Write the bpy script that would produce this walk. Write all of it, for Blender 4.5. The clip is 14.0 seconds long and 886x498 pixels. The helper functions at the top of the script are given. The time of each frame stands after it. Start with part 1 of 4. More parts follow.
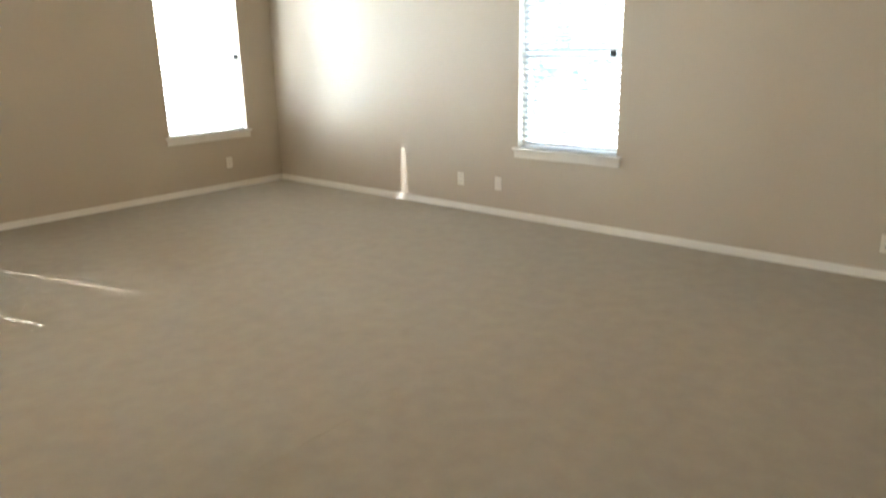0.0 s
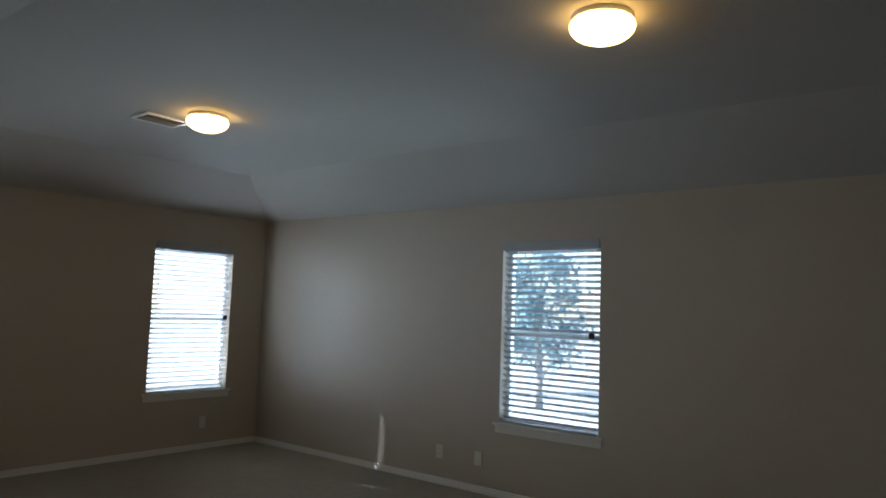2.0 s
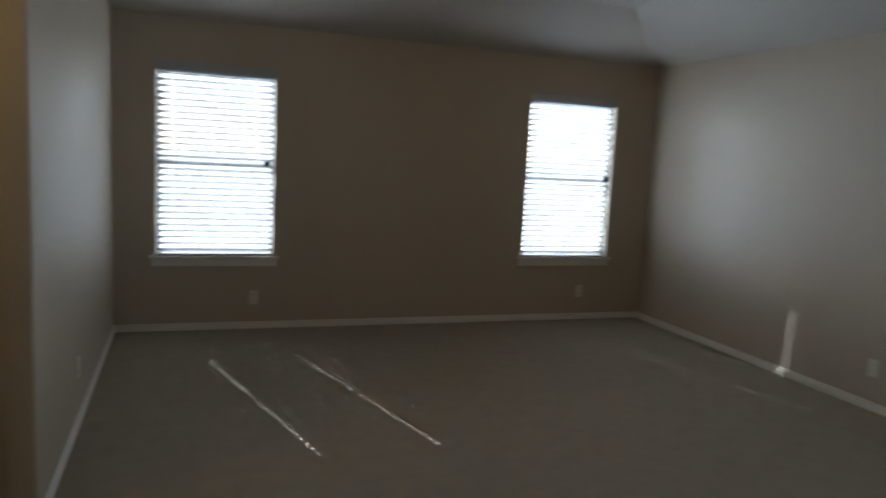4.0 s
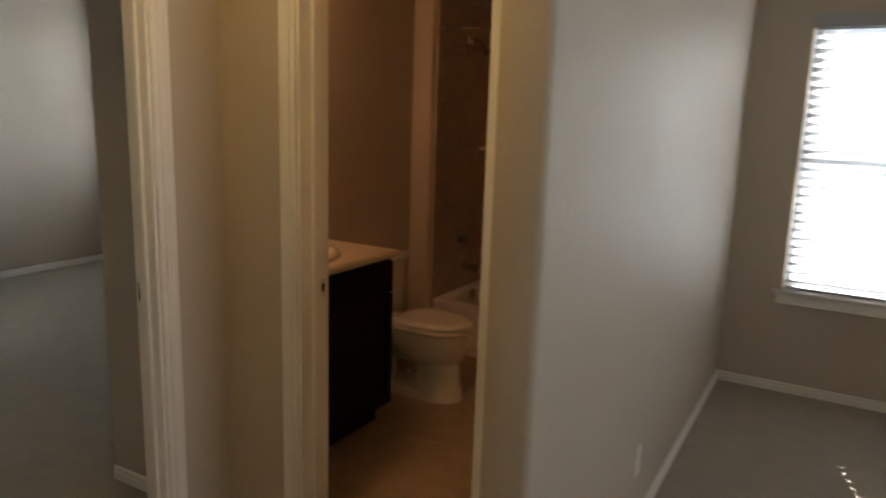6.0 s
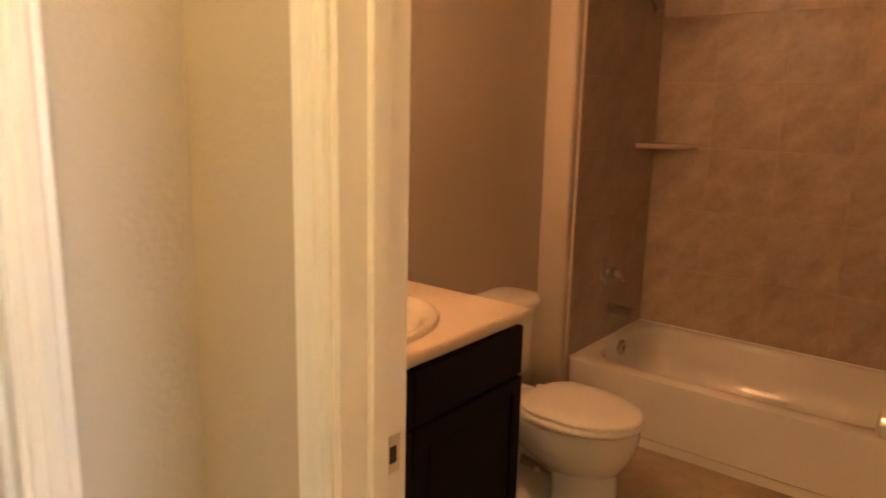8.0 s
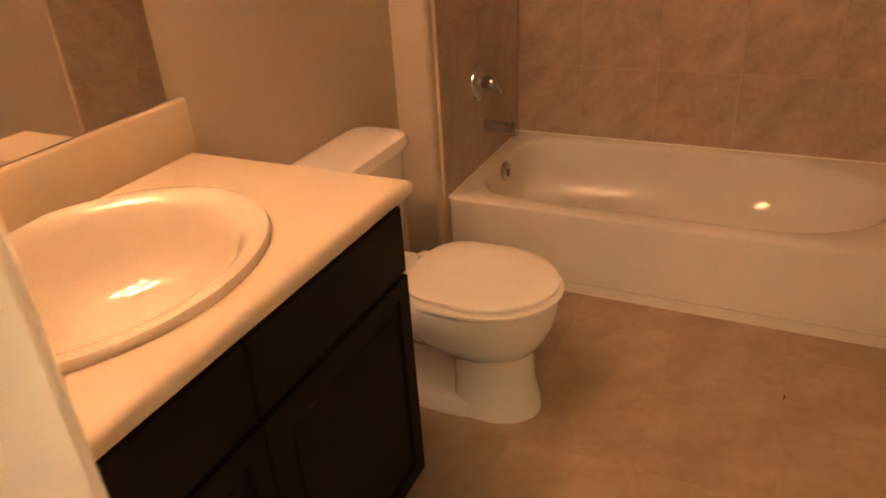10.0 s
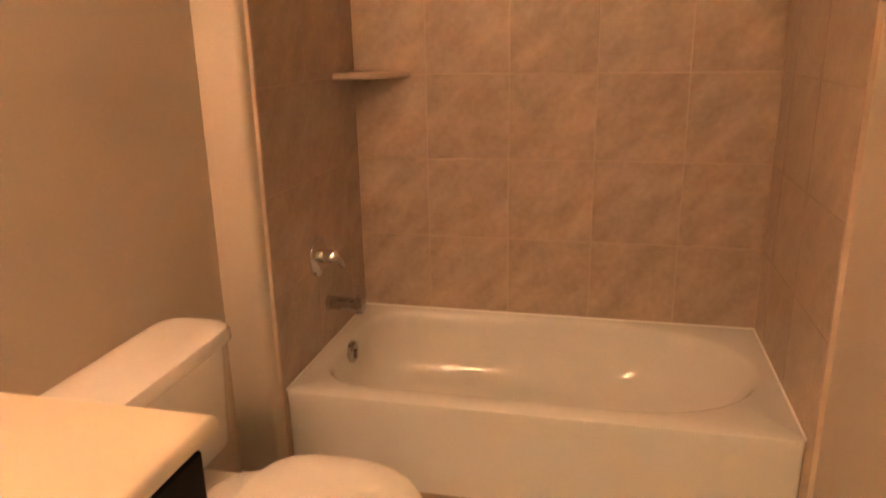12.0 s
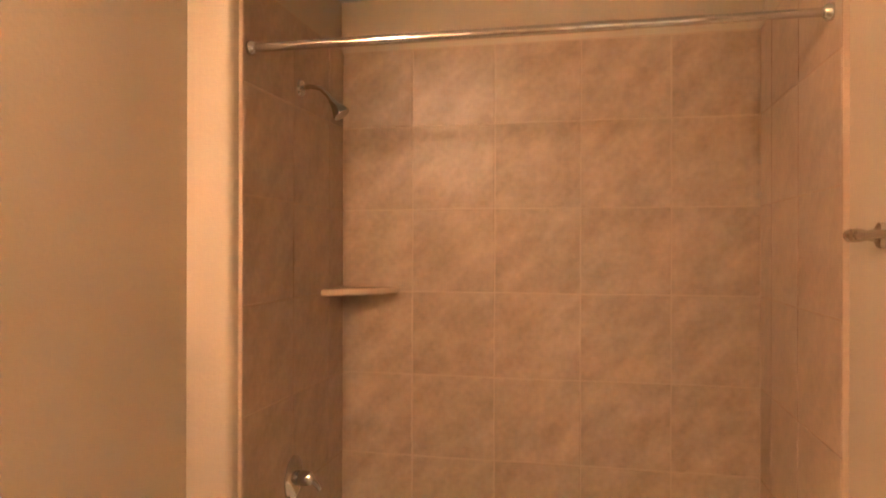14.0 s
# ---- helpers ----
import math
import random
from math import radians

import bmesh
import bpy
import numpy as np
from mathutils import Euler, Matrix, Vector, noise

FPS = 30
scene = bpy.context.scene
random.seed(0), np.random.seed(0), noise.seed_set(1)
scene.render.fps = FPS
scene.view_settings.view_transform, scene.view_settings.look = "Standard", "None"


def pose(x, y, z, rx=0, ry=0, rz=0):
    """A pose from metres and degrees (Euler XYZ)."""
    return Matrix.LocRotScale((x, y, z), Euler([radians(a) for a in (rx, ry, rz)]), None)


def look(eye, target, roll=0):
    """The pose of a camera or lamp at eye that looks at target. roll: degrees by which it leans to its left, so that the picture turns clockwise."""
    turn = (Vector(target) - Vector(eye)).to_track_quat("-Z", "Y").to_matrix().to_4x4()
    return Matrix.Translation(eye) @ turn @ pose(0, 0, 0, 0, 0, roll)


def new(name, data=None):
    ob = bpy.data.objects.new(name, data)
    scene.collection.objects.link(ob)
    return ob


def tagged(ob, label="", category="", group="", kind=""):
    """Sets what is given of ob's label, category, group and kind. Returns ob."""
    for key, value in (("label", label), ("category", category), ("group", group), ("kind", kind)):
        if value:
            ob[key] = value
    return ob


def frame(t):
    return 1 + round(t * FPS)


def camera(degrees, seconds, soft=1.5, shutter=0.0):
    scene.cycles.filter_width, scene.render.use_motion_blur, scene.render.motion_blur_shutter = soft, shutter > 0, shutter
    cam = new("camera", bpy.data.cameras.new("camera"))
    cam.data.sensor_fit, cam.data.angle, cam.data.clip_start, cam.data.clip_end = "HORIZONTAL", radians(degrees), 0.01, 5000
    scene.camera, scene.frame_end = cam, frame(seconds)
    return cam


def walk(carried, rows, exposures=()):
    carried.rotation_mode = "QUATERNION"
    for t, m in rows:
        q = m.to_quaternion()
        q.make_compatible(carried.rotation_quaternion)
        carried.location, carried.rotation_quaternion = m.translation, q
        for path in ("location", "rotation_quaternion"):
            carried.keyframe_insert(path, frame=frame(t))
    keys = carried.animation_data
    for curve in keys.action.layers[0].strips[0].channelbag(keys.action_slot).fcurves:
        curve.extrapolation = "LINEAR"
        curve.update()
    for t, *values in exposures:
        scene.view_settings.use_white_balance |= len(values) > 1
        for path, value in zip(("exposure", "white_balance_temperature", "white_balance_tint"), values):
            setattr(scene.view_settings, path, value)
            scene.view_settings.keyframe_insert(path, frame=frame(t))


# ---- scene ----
cam = camera(63.83, 14.0, soft=1.8, shutter=0.4)
PATH = [
    (0, (1.573, -6.943, 1.457), (3.027, -5.686, 0.902), -1.09),
    (0.5, (1.577, -6.946, 1.429), (3.084, -5.657, 1.173), 0.52),
    (1, (1.555, -6.926, 1.481), (3.095, -5.652, 1.537), 1.09),
    (1.5, (1.488, -6.922, 1.501), (3.032, -5.663, 1.675), 1.62),
    (2, (1.470, -6.919, 1.523), (3.023, -5.670, 1.695), 1.99),
    (2.2, (1.486, -6.902, 1.522), (3.044, -5.656, 1.668), 2.12),
    (4.3, (2.420, -6.072, 1.513), (2.786, -4.129, 1.208), 2.58),
    (4.5, (2.468, -5.946, 1.604), (2.632, -3.979, 1.280), 2.31),
    (5, (2.424, -5.474, 1.573), (2.205, -3.525, 1.182), 2.23),
    (5.5, (2.375, -5.057, 1.548), (1.830, -3.175, 1.144), 1.86),
    (6, (2.290, -4.684, 1.562), (1.314, -2.982, 1.176), 1.83),
    (6.5, (2.093, -4.363, 1.542), (0.969, -2.757, 1.144), 3.24),
    (7, (1.891, -4.026, 1.493), (0.657, -2.539, 1.112), 2.35),
    (7.5, (1.712, -3.826, 1.496), (0.361, -2.402, 1.110), 1.64),
    (8, (1.496, -3.650, 1.488), (0.277, -2.116, 1.085), 1.30),
    (8.5, (1.339, -3.504, 1.440), (0.379, -1.828, 0.921), -0.38),
    (8.7, (1.273, -3.413, 1.404), (0.341, -1.766, 0.757), 0.14),
    (10.8, (1.058, -2.874, 1.455), (0.325, -1.278, 0.499), -4.26),
    (11, (1.050, -2.823, 1.431), (0.323, -1.177, 0.558), -3.09),
    (11.5, (1.011, -2.751, 1.413), (0.399, -0.993, 0.683), -2.40),
    (12, (0.988, -2.719, 1.420), (0.546, -0.852, 0.855), -1.10),
    (12.5, (1.014, -2.694, 1.400), (0.583, -0.785, 0.986), -1.55),
    (13, (1.007, -2.695, 1.408), (0.566, -0.769, 1.102), -1.48),
    (13.5, (0.994, -2.699, 1.439), (0.570, -0.750, 1.282), -1.07),
    (14, (0.997, -2.698, 1.459), (0.572, -0.744, 1.460), 0.13),
]
walk(cam, [(t, look(eye, target, roll)) for t, eye, target, roll in PATH], [(0, 4.2, 6200, 6), (0.2, 3.7, 6200, 6), (0.5, 3.0, 5900, 7), (0.9, 2.1, 5600, 8), (1.3, 1.68, 5450, 7), (4.3, 1.9, 5700, 8), (5.0, 2.3, 6000, 11), (5.5, 2.25, 6100, 12), (6.0, 2.75, 6300, 13), (6.5, 3.52, 6850, 15), (7.5, 4.25, 7000, 17), (8.7, 4.75, 6450, 17), (10.8, 5.15, 6000, 12), (12.0, 5.36, 5620, 10), (13.0, 5.52, 5350, 6), (14.0, 5.65, 5280, 5)])

# ---- world, sun, exposure ----
SUN_ELEV, SUN_DX, SUN_DY = radians(35.3), 0.276, -0.961  # the way the sunlight travels over the floor
world = bpy.data.worlds.new("sky")
scene.world = world
world.use_nodes = True
sky = world.node_tree.nodes.new("ShaderNodeTexSky")
sky.sky_type, sky.sun_disc = "NISHITA", False
sky.sun_elevation, sky.sun_rotation = SUN_ELEV, math.atan2(-SUN_DX, -SUN_DY)
world.node_tree.nodes["Background"].inputs["Strength"].default_value = 0.15
world.node_tree.links.new(sky.outputs["Color"], world.node_tree.nodes["Background"].inputs["Color"])

sun = new("sun", bpy.data.lights.new("sun", "SUN"))
sun.data.energy, sun.data.angle, sun.data.color = 4.8, radians(0.3), (1.0, 0.97, 0.92)
_h = math.cos(SUN_ELEV)
sun.matrix_world = look((0, 0, 0), (SUN_DX * _h, SUN_DY * _h, -math.sin(SUN_ELEV)))


def window_light(name, at, to, w, h, watts):
    """Sky light in a window's opening."""
    lamp = new(name, bpy.data.lights.new(name, "AREA"))
    lamp.data.shape, lamp.data.size, lamp.data.size_y = "RECTANGLE", w, h
    lamp.data.energy, lamp.data.color = watts, (0.80, 0.93, 1.0)
    lamp.data.spread = radians(100)
    lamp.matrix_world = look(at, to)


SKY_W = 17
for n, at, to, watts in (("sky_light_near", (2.46, 0.40, 1.45), (3.7, -2.0, 0.8), SKY_W * 0.68), ("sky_light_far", (5.63, 0.40, 1.45), (5.45, -2.0, 1.15), SKY_W),
                         ("sky_light_study", (-3.1, 0.40, 1.45), (-2.5, -2.0, 1.0), SKY_W * 1.6), ("sky_light_side", (7.16, -3.985, 1.45), (4.8, -3.6, 1.3), SKY_W * 0.42)):
    window_light(n, at, to, 1.2, 1.8, watts)


# ---- materials ----
def mat(name, color, rough=0.6, metal=0.0, vary=0.1, grain=60.0, blotch=2.0, bump=0.0, bump_scale=200.0, spec=0.5,
        per_piece=0.0, coat=0.0, color2=None, detail=4.0, streak=0.0):
    """A surface with blotches, grain, a fine relief and, for pieces, a shade of their own."""
    m = bpy.data.materials.new(name)
    m.use_nodes = True
    nt = m.node_tree
    n, l = nt.nodes, nt.links
    p = n["Principled BSDF"]
    tc = n.new("ShaderNodeTexCoord")
    big, small = n.new("ShaderNodeTexNoise"), n.new("ShaderNodeTexNoise")
    big.inputs["Scale"].default_value, big.inputs["Detail"].default_value = blotch, detail
    small.inputs["Scale"].default_value, small.inputs["Detail"].default_value = grain, 3.0
    if per_piece:
        oi = n.new("ShaderNodeObjectInfo")
        comb = n.new("ShaderNodeCombineXYZ")
        mul = n.new("ShaderNodeMath")
        mul.operation = "MULTIPLY"
        mul.inputs[1].default_value = 40.0
        l.new(oi.outputs["Random"], mul.inputs[0])
        for k in range(3):
            l.new(mul.outputs[0], comb.inputs[k])
        add = n.new("ShaderNodeVectorMath")
        l.new(tc.outputs["Object"], add.inputs[0])
        l.new(comb.outputs[0], add.inputs[1])
        coord = add.outputs[0]
    else:
        coord = tc.outputs["Object"]
    if streak:
        turn, stretch = n.new("ShaderNodeMapping"), n.new("ShaderNodeMapping")
        turn.inputs["Rotation"].default_value = (0, radians(42), 0)
        stretch.inputs["Scale"].default_value = (1, 1, streak)
        l.new(coord, turn.inputs["Vector"])
        l.new(turn.outputs[0], stretch.inputs["Vector"])
        l.new(stretch.outputs[0], big.inputs["Vector"])
    else:
        l.new(coord, big.inputs["Vector"])
    l.new(coord, small.inputs["Vector"])
    dark = tuple(c * (1 - 1.6 * vary) for c in color)
    light = color2 or tuple(min(1, c * (1 + 1.2 * vary)) for c in color)
    ramp = n.new("ShaderNodeValToRGB")
    ramp.color_ramp.elements[0].position, ramp.color_ramp.elements[1].position = 0.22, 0.78
    ramp.color_ramp.elements[0].color = (*dark, 1)
    ramp.color_ramp.elements[1].color = (*light, 1)
    mixf = n.new("ShaderNodeMix")
    mixf.data_type = "FLOAT"
    mixf.inputs[0].default_value = 0.35
    l.new(big.outputs["Fac"], mixf.inputs[2])
    l.new(small.outputs["Fac"], mixf.inputs[3])
    last = mixf.outputs[0]
    if per_piece:
        madd = n.new("ShaderNodeMath")
        madd.operation = "MULTIPLY_ADD"
        sub = n.new("ShaderNodeMath")
        sub.operation = "SUBTRACT"
        sub.inputs[1].default_value = 0.5
        l.new(oi.outputs["Random"], sub.inputs[0])
        l.new(sub.outputs[0], madd.inputs[0])
        madd.inputs[1].default_value = per_piece
        l.new(last, madd.inputs[2])
        last = madd.outputs[0]
    l.new(last, ramp.inputs["Fac"])
    l.new(ramp.outputs["Color"], p.inputs["Base Color"])
    p.inputs["Metallic"].default_value = metal
    p.inputs["Specular IOR Level"].default_value = spec
    p.inputs["Coat Weight"].default_value = coat
    rr = n.new("ShaderNodeMapRange")
    rr.inputs["To Min"].default_value, rr.inputs["To Max"].default_value = max(0.02, rough * 0.85), min(1, rough * 1.15)
    l.new(big.outputs["Fac"], rr.inputs["Value"])
    l.new(rr.outputs["Result"], p.inputs["Roughness"])
    if bump:
        bn, b = n.new("ShaderNodeTexNoise"), n.new("ShaderNodeBump")
        bn.inputs["Scale"].default_value, bn.inputs["Detail"].default_value = bump_scale, 2.0
        b.inputs["Strength"].default_value, b.inputs["Distance"].default_value = bump, 0.004
        l.new(tc.outputs["Object"], bn.inputs["Vector"])
        l.new(bn.outputs["Fac"], b.inputs["Height"])
        l.new(b.outputs["Normal"], p.inputs["Normal"])
    return m


def glow(name, color, strength):
    m = bpy.data.materials.new(name)
    m.use_nodes = True
    p = m.node_tree.nodes["Principled BSDF"]
    p.inputs["Base Color"].default_value = (0.9, 0.88, 0.82, 1)
    p.inputs["Emission Color"].default_value = (*color, 1)
    p.inputs["Emission Strength"].default_value = strength
    return m


def glass(name):
    m = bpy.data.materials.new(name)
    m.use_nodes = True
    n, l = m.node_tree.nodes, m.node_tree.links
    n.remove(n["Principled BSDF"])
    mix, tr, gl, fr = (n.new("ShaderNodeMixShader"), n.new("ShaderNodeBsdfTransparent"), n.new("ShaderNodeBsdfGlossy"),
                       n.new("ShaderNodeFresnel"))
    gl.inputs["Roughness"].default_value = 0.02
    fr.inputs["IOR"].default_value = 1.45
    l.new(fr.outputs[0], mix.inputs[0])
    l.new(tr.outputs[0], mix.inputs[1])
    l.new(gl.outputs[0], mix.inputs[2])
    l.new(mix.outputs[0], n["Material Output"].inputs["Surface"])
    return m


WARM = (1.0, 0.60, 0.22)
M_wall = mat("beige_paint", (0.50, 0.43, 0.335), 0.55, vary=0.03, blotch=1.2, grain=90, bump=0.3, bump_scale=75)
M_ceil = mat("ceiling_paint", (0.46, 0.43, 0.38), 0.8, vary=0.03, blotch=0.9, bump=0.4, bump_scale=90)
M_trim = mat("white_trim_paint", (0.78, 0.75, 0.69), 0.35, vary=0.03, blotch=3, grain=40, bump=0.05, bump_scale=60)
M_carpet = mat("beige_carpet", (0.41, 0.365, 0.295), 0.95, vary=0.08, blotch=9, grain=200, bump=1.0, bump_scale=420, spec=0.1, detail=8)
M_vinyl = mat("white_vinyl", (0.78, 0.79, 0.78), 0.4, vary=0.03)
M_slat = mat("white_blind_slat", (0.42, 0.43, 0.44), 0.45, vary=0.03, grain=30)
M_cord = mat("white_cord", (0.75, 0.75, 0.72), 0.8, vary=0.05)
M_glass = glass("window_glass")
M_plate = mat("ivory_plastic", (0.74, 0.70, 0.62), 0.35, vary=0.02)
M_dark = mat("dark_slot", (0.02, 0.02, 0.02), 0.6)
M_shade = glow("lit_glass_shade", (1.0, 0.56, 0.14), 3.0)
M_hallshade = glow("lit_hall_shade", (1.0, 0.66, 0.24), 3.7)
M_globe = glow("lit_vanity_globe", (1.0, 0.505, 0.222), 8.2)
M_metalw = mat("white_enamel", (0.75, 0.73, 0.68), 0.3, vary=0.03)
# vent blades: a darker grey than the white vent frame
M_louvre = mat("grey_louvre", (0.25, 0.245, 0.235), 0.6, vary=0.1)
M_nickel = mat("brushed_nickel", (0.62, 0.57, 0.50), 0.28, 1.0, vary=0.06, grain=120)
M_chrome = mat("chrome", (0.58, 0.58, 0.59), 0.06, 1.0, vary=0.02)
M_tile = mat("brown_wall_tile", (0.425, 0.325, 0.24), 0.34, vary=0.21, blotch=6.5, grain=45, per_piece=0.08, detail=5, streak=2.0)
M_floortile = mat("tan_floor_tile", (0.36, 0.262, 0.175), 0.34, vary=0.20, blotch=5, grain=30, per_piece=0.05, detail=6, streak=1.5)
M_shelf = mat("tan_ceramic", (0.55, 0.43, 0.33), 0.25, vary=0.05, coat=0.2)
M_grout = mat("tan_grout", (0.49, 0.38, 0.28), 0.85, vary=0.08, bump=0.3)
M_porcelain = mat("white_porcelain", (0.72, 0.69, 0.64), 0.12, vary=0.015, coat=0.4)
M_tub = mat("white_tub_enamel", (0.66, 0.63, 0.58), 0.13, vary=0.02, spec=0.35)
M_counter = mat("cultured_marble_top", (0.57, 0.485, 0.36), 0.3, vary=0.01, grain=300, blotch=6)
M_espresso = mat("espresso_wood", (0.008, 0.005, 0.0045), 0.5, spec=0.1, vary=0.3, blotch=8, grain=60)
M_mirror = mat("mirror_glass", (0.9, 0.9, 0.9), 0.02, 1.0, vary=0.0)
M_sink = mat("cream_porcelain", (0.60, 0.54, 0.44), 0.12, vary=0.01, coat=0.3)
M_seat = mat("toilet_seat_plastic", (0.72, 0.68, 0.62), 0.2, vary=0.015)
M_grass = mat("dry_grass", (0.42, 0.41, 0.36), 0.95, vary=0.15, blotch=0.4, grain=12)
M_leaf = mat("leaves", (0.12, 0.24, 0.27), 0.7, vary=0.25, blotch=2, grain=20)
M_bark = mat("bark", (0.28, 0.27, 0.25), 0.9, vary=0.3, blotch=6)
M_roof = mat("roof_shingle", (0.12, 0.10, 0.09), 0.9, vary=0.2)
M_brick = mat("exterior_brick", (0.35, 0.24, 0.18), 0.85, vary=0.2, blotch=10)


# ---- mesh helpers ----
def box(bm, x0, x1, y0, y1, z0, z1, bevel=0.0, seg=2):
    v = bmesh.ops.create_cube(bm, size=1.0)["verts"]
    bmesh.ops.transform(bm, verts=v, matrix=Matrix.LocRotScale(((x0 + x1) / 2, (y0 + y1) / 2, (z0 + z1) / 2), None,
                                                               (abs(x1 - x0), abs(y1 - y0), abs(z1 - z0))))
    if bevel:
        e = list({e for a in v for e in a.link_edges})
        bmesh.ops.bevel(bm, geom=e, offset=bevel, segments=seg, affect="EDGES", profile=0.5)
    return bm


def cyl(bm, a, b, r, r2=None, seg=20, caps=True):
    a, b = Vector(a), Vector(b)
    q = (b - a).to_track_quat("Z", "Y").to_matrix().to_4x4()
    bmesh.ops.create_cone(bm, cap_ends=caps, segments=seg, radius1=r, radius2=r if r2 is None else r2, depth=(b - a).length,
                          matrix=Matrix.Translation((a + b) / 2) @ q)
    return bm


def loft(bm, rings, cap_start=True, cap_end=True):
    """Skins closed rings of equally many points."""
    vs = [[bm.verts.new(p) for p in r] for r in rings]
    for a, b in zip(vs, vs[1:]):
        for i in range(len(a)):
            j = (i + 1) % len(a)
            bm.faces.new((a[i], a[j], b[j], b[i]))
    if cap_start:
        bm.faces.new(list(reversed(vs[0])))
    if cap_end:
        bm.faces.new(vs[-1])
    return bm


def tube(bm, pts, r, seg=12):
    """A round tube along a line of points."""
    pts = [Vector(p) for p in pts]
    rings = []
    for i, p in enumerate(pts):
        d = (pts[min(i + 1, len(pts) - 1)] - pts[max(i - 1, 0)]).normalized()
        q = d.to_track_quat("Z", "Y")
        rad = r[i] if isinstance(r, (list, tuple)) else r
        rings.append([p + q @ Vector((rad * math.cos(k * math.tau / seg), rad * math.sin(k * math.tau / seg), 0)) for k in range(seg)])
    return loft(bm, rings)


def revolve(bm, profile, origin=(0, 0, 0), axis="z", seg=32):
    """Turns a profile of (radius, height) round an axis."""
    o = Vector(origin)
    rings = []
    for r, h in profile:
        ring = []
        for k in range(seg):
            c, s = r * math.cos(k * math.tau / seg), r * math.sin(k * math.tau / seg)
            ring.append(o + Vector({"z": (c, s, h), "x": (h, c, s), "y": (s, h, c)}[axis]))
        rings.append(ring)
    return loft(bm, rings)


def part(name, bm, material, parent=None, label="", smooth=False, kind=""):
    bmesh.ops.recalc_face_normals(bm, faces=bm.faces)
    me = bpy.data.meshes.new(name)
    bm.to_mesh(me)
    bm.free()
    if smooth:
        me.polygons.foreach_set("use_smooth", [True] * len(me.polygons))
        me.set_sharp_from_angle(angle=radians(40))
    me.materials.append(material)
    ob = new(name, me)
    if parent is not None:
        ob.parent = parent
    return tagged(ob, label, kind=kind)


def thing(name, label, category, group="", at=(0, 0, 0)):
    ob = new(name)
    ob.empty_display_size = 0.1
    ob.location = at
    return tagged(ob, label, category, group)


def setting(name, bm, material, label, category, smooth=False):
    return tagged(part(name, bm, material, smooth=smooth), label, category, kind="structure")


def B():
    return bmesh.new()


def wall(name, label, x0, x1, y0, y1, z1, holes=(), along="x", material=None, round_at=()):
    """A wall from the floor up with openings (a0, a1, z0, z1) along its length; vertical edges at round_at are bullnosed."""
    bm = B()
    a0, a1 = (x0, x1) if along == "x" else (y0, y1)
    cuts = sorted({a0, a1, *[h[0] for h in holes], *[h[1] for h in holes]})
    for p, q in zip(cuts, cuts[1:]):
        spans, z = [], 0.0
        for h in sorted((h for h in holes if h[0] < (p + q) / 2 < h[1]), key=lambda h: h[2]):
            spans.append((z, h[2]))
            z = h[3]
        spans.append((z, z1))
        for s, e in spans:
            if e - s > 1e-4:
                box(bm, *((p, q, y0, y1) if along == "x" else (x0, x1, p, q)), s, e)
    if round_at:
        bmesh.ops.remove_doubles(bm, verts=bm.verts, dist=1e-5)
        es = [e for e in bm.edges if abs(e.verts[0].co.z - e.verts[1].co.z) > 0.2 and
              any(abs(e.verts[0].co.x - x) < 1e-3 and abs(e.verts[0].co.y - y) < 1e-3 for x, y in round_at)]
        bmesh.ops.bevel(bm, geom=es, offset=0.018, segments=4, affect="EDGES", profile=0.5)
    return setting(name, bm, material or M_wall, label, "wall", smooth=bool(round_at))


# ---- the shell ----
X0, X1, Y1, Y0 = 1.70, 6.505, -0.262, -8.6       # bedroom
ZW, ZF = 2.45, 2.75                               # wall top, flat of the raised ceiling
WIN_Z = (0.608, 2.085)
WIN_C, WIN_A, WIN_S, WIN_B = (2.006, 2.913), (5.185, 6.09), (-3.56, -2.655), (-4.437, -3.532)

wall("wall_north", "beige painted bedroom wall with two blind-covered windows", 1.701, 6.655, Y1, -0.112, 3.0,
     [(*WIN_C, *WIN_Z), (*WIN_A, *WIN_Z)])
wall("wall_east", "beige painted bedroom wall with one window", X1, 6.655, Y0, Y1, 3.0, [(*WIN_B, *WIN_Z)], "y")
side = wall("wall_bath_bedroom", "grey-beige painted wall with a rounded end beside the bathroom door", 1.602, X0, -3.285, 0.13, 3.0, (), "y",
            round_at=((X0, -3.285), (1.602, -3.285)))
for v in side.data.vertices:                     # the wall runs a little out of square
    if v.co.x > 1.62 and v.co.y < -3.2:
        v.co.x += 0.03
wall("wall_bath_east", "beige painted bathroom wall behind the open door", 1.575, 1.602, -2.915, 0.13, ZW, (), "y")
wall("wall_west", "beige painted bedroom wall with rounded corner at the hall", 1.545, 1.665, Y0, -4.395, 3.0, [(-7.45, -5.2, 0, 2.1)], "y",
     round_at=((1.665, -4.395), (1.545, -4.395)))
wall("wall_south", "plain beige bedroom wall", 0.425, 6.655, Y0 - 0.12, Y0, 3.0)
wall("wall_hall_south", "beige painted hall wall", 0.52, 1.545, -4.515, -4.395, ZW)
wall("wall_hall_west", "beige painted hall wall with a doorway", 0.425, 0.52, Y0, -3.045, ZW, [(-4.07, -3.298, 0, 2.06)], "y")
wall("wall_bath_door", "beige painted wall with the bathroom doorway", 0.425, 1.602, -3.045, -2.915, ZW, [(0.831, 1.486, 0, 2.06)])
wall("wall_study_east", "painted wall between study and bathroom", -0.24, 0.425, -2.97, -2.915, ZW)
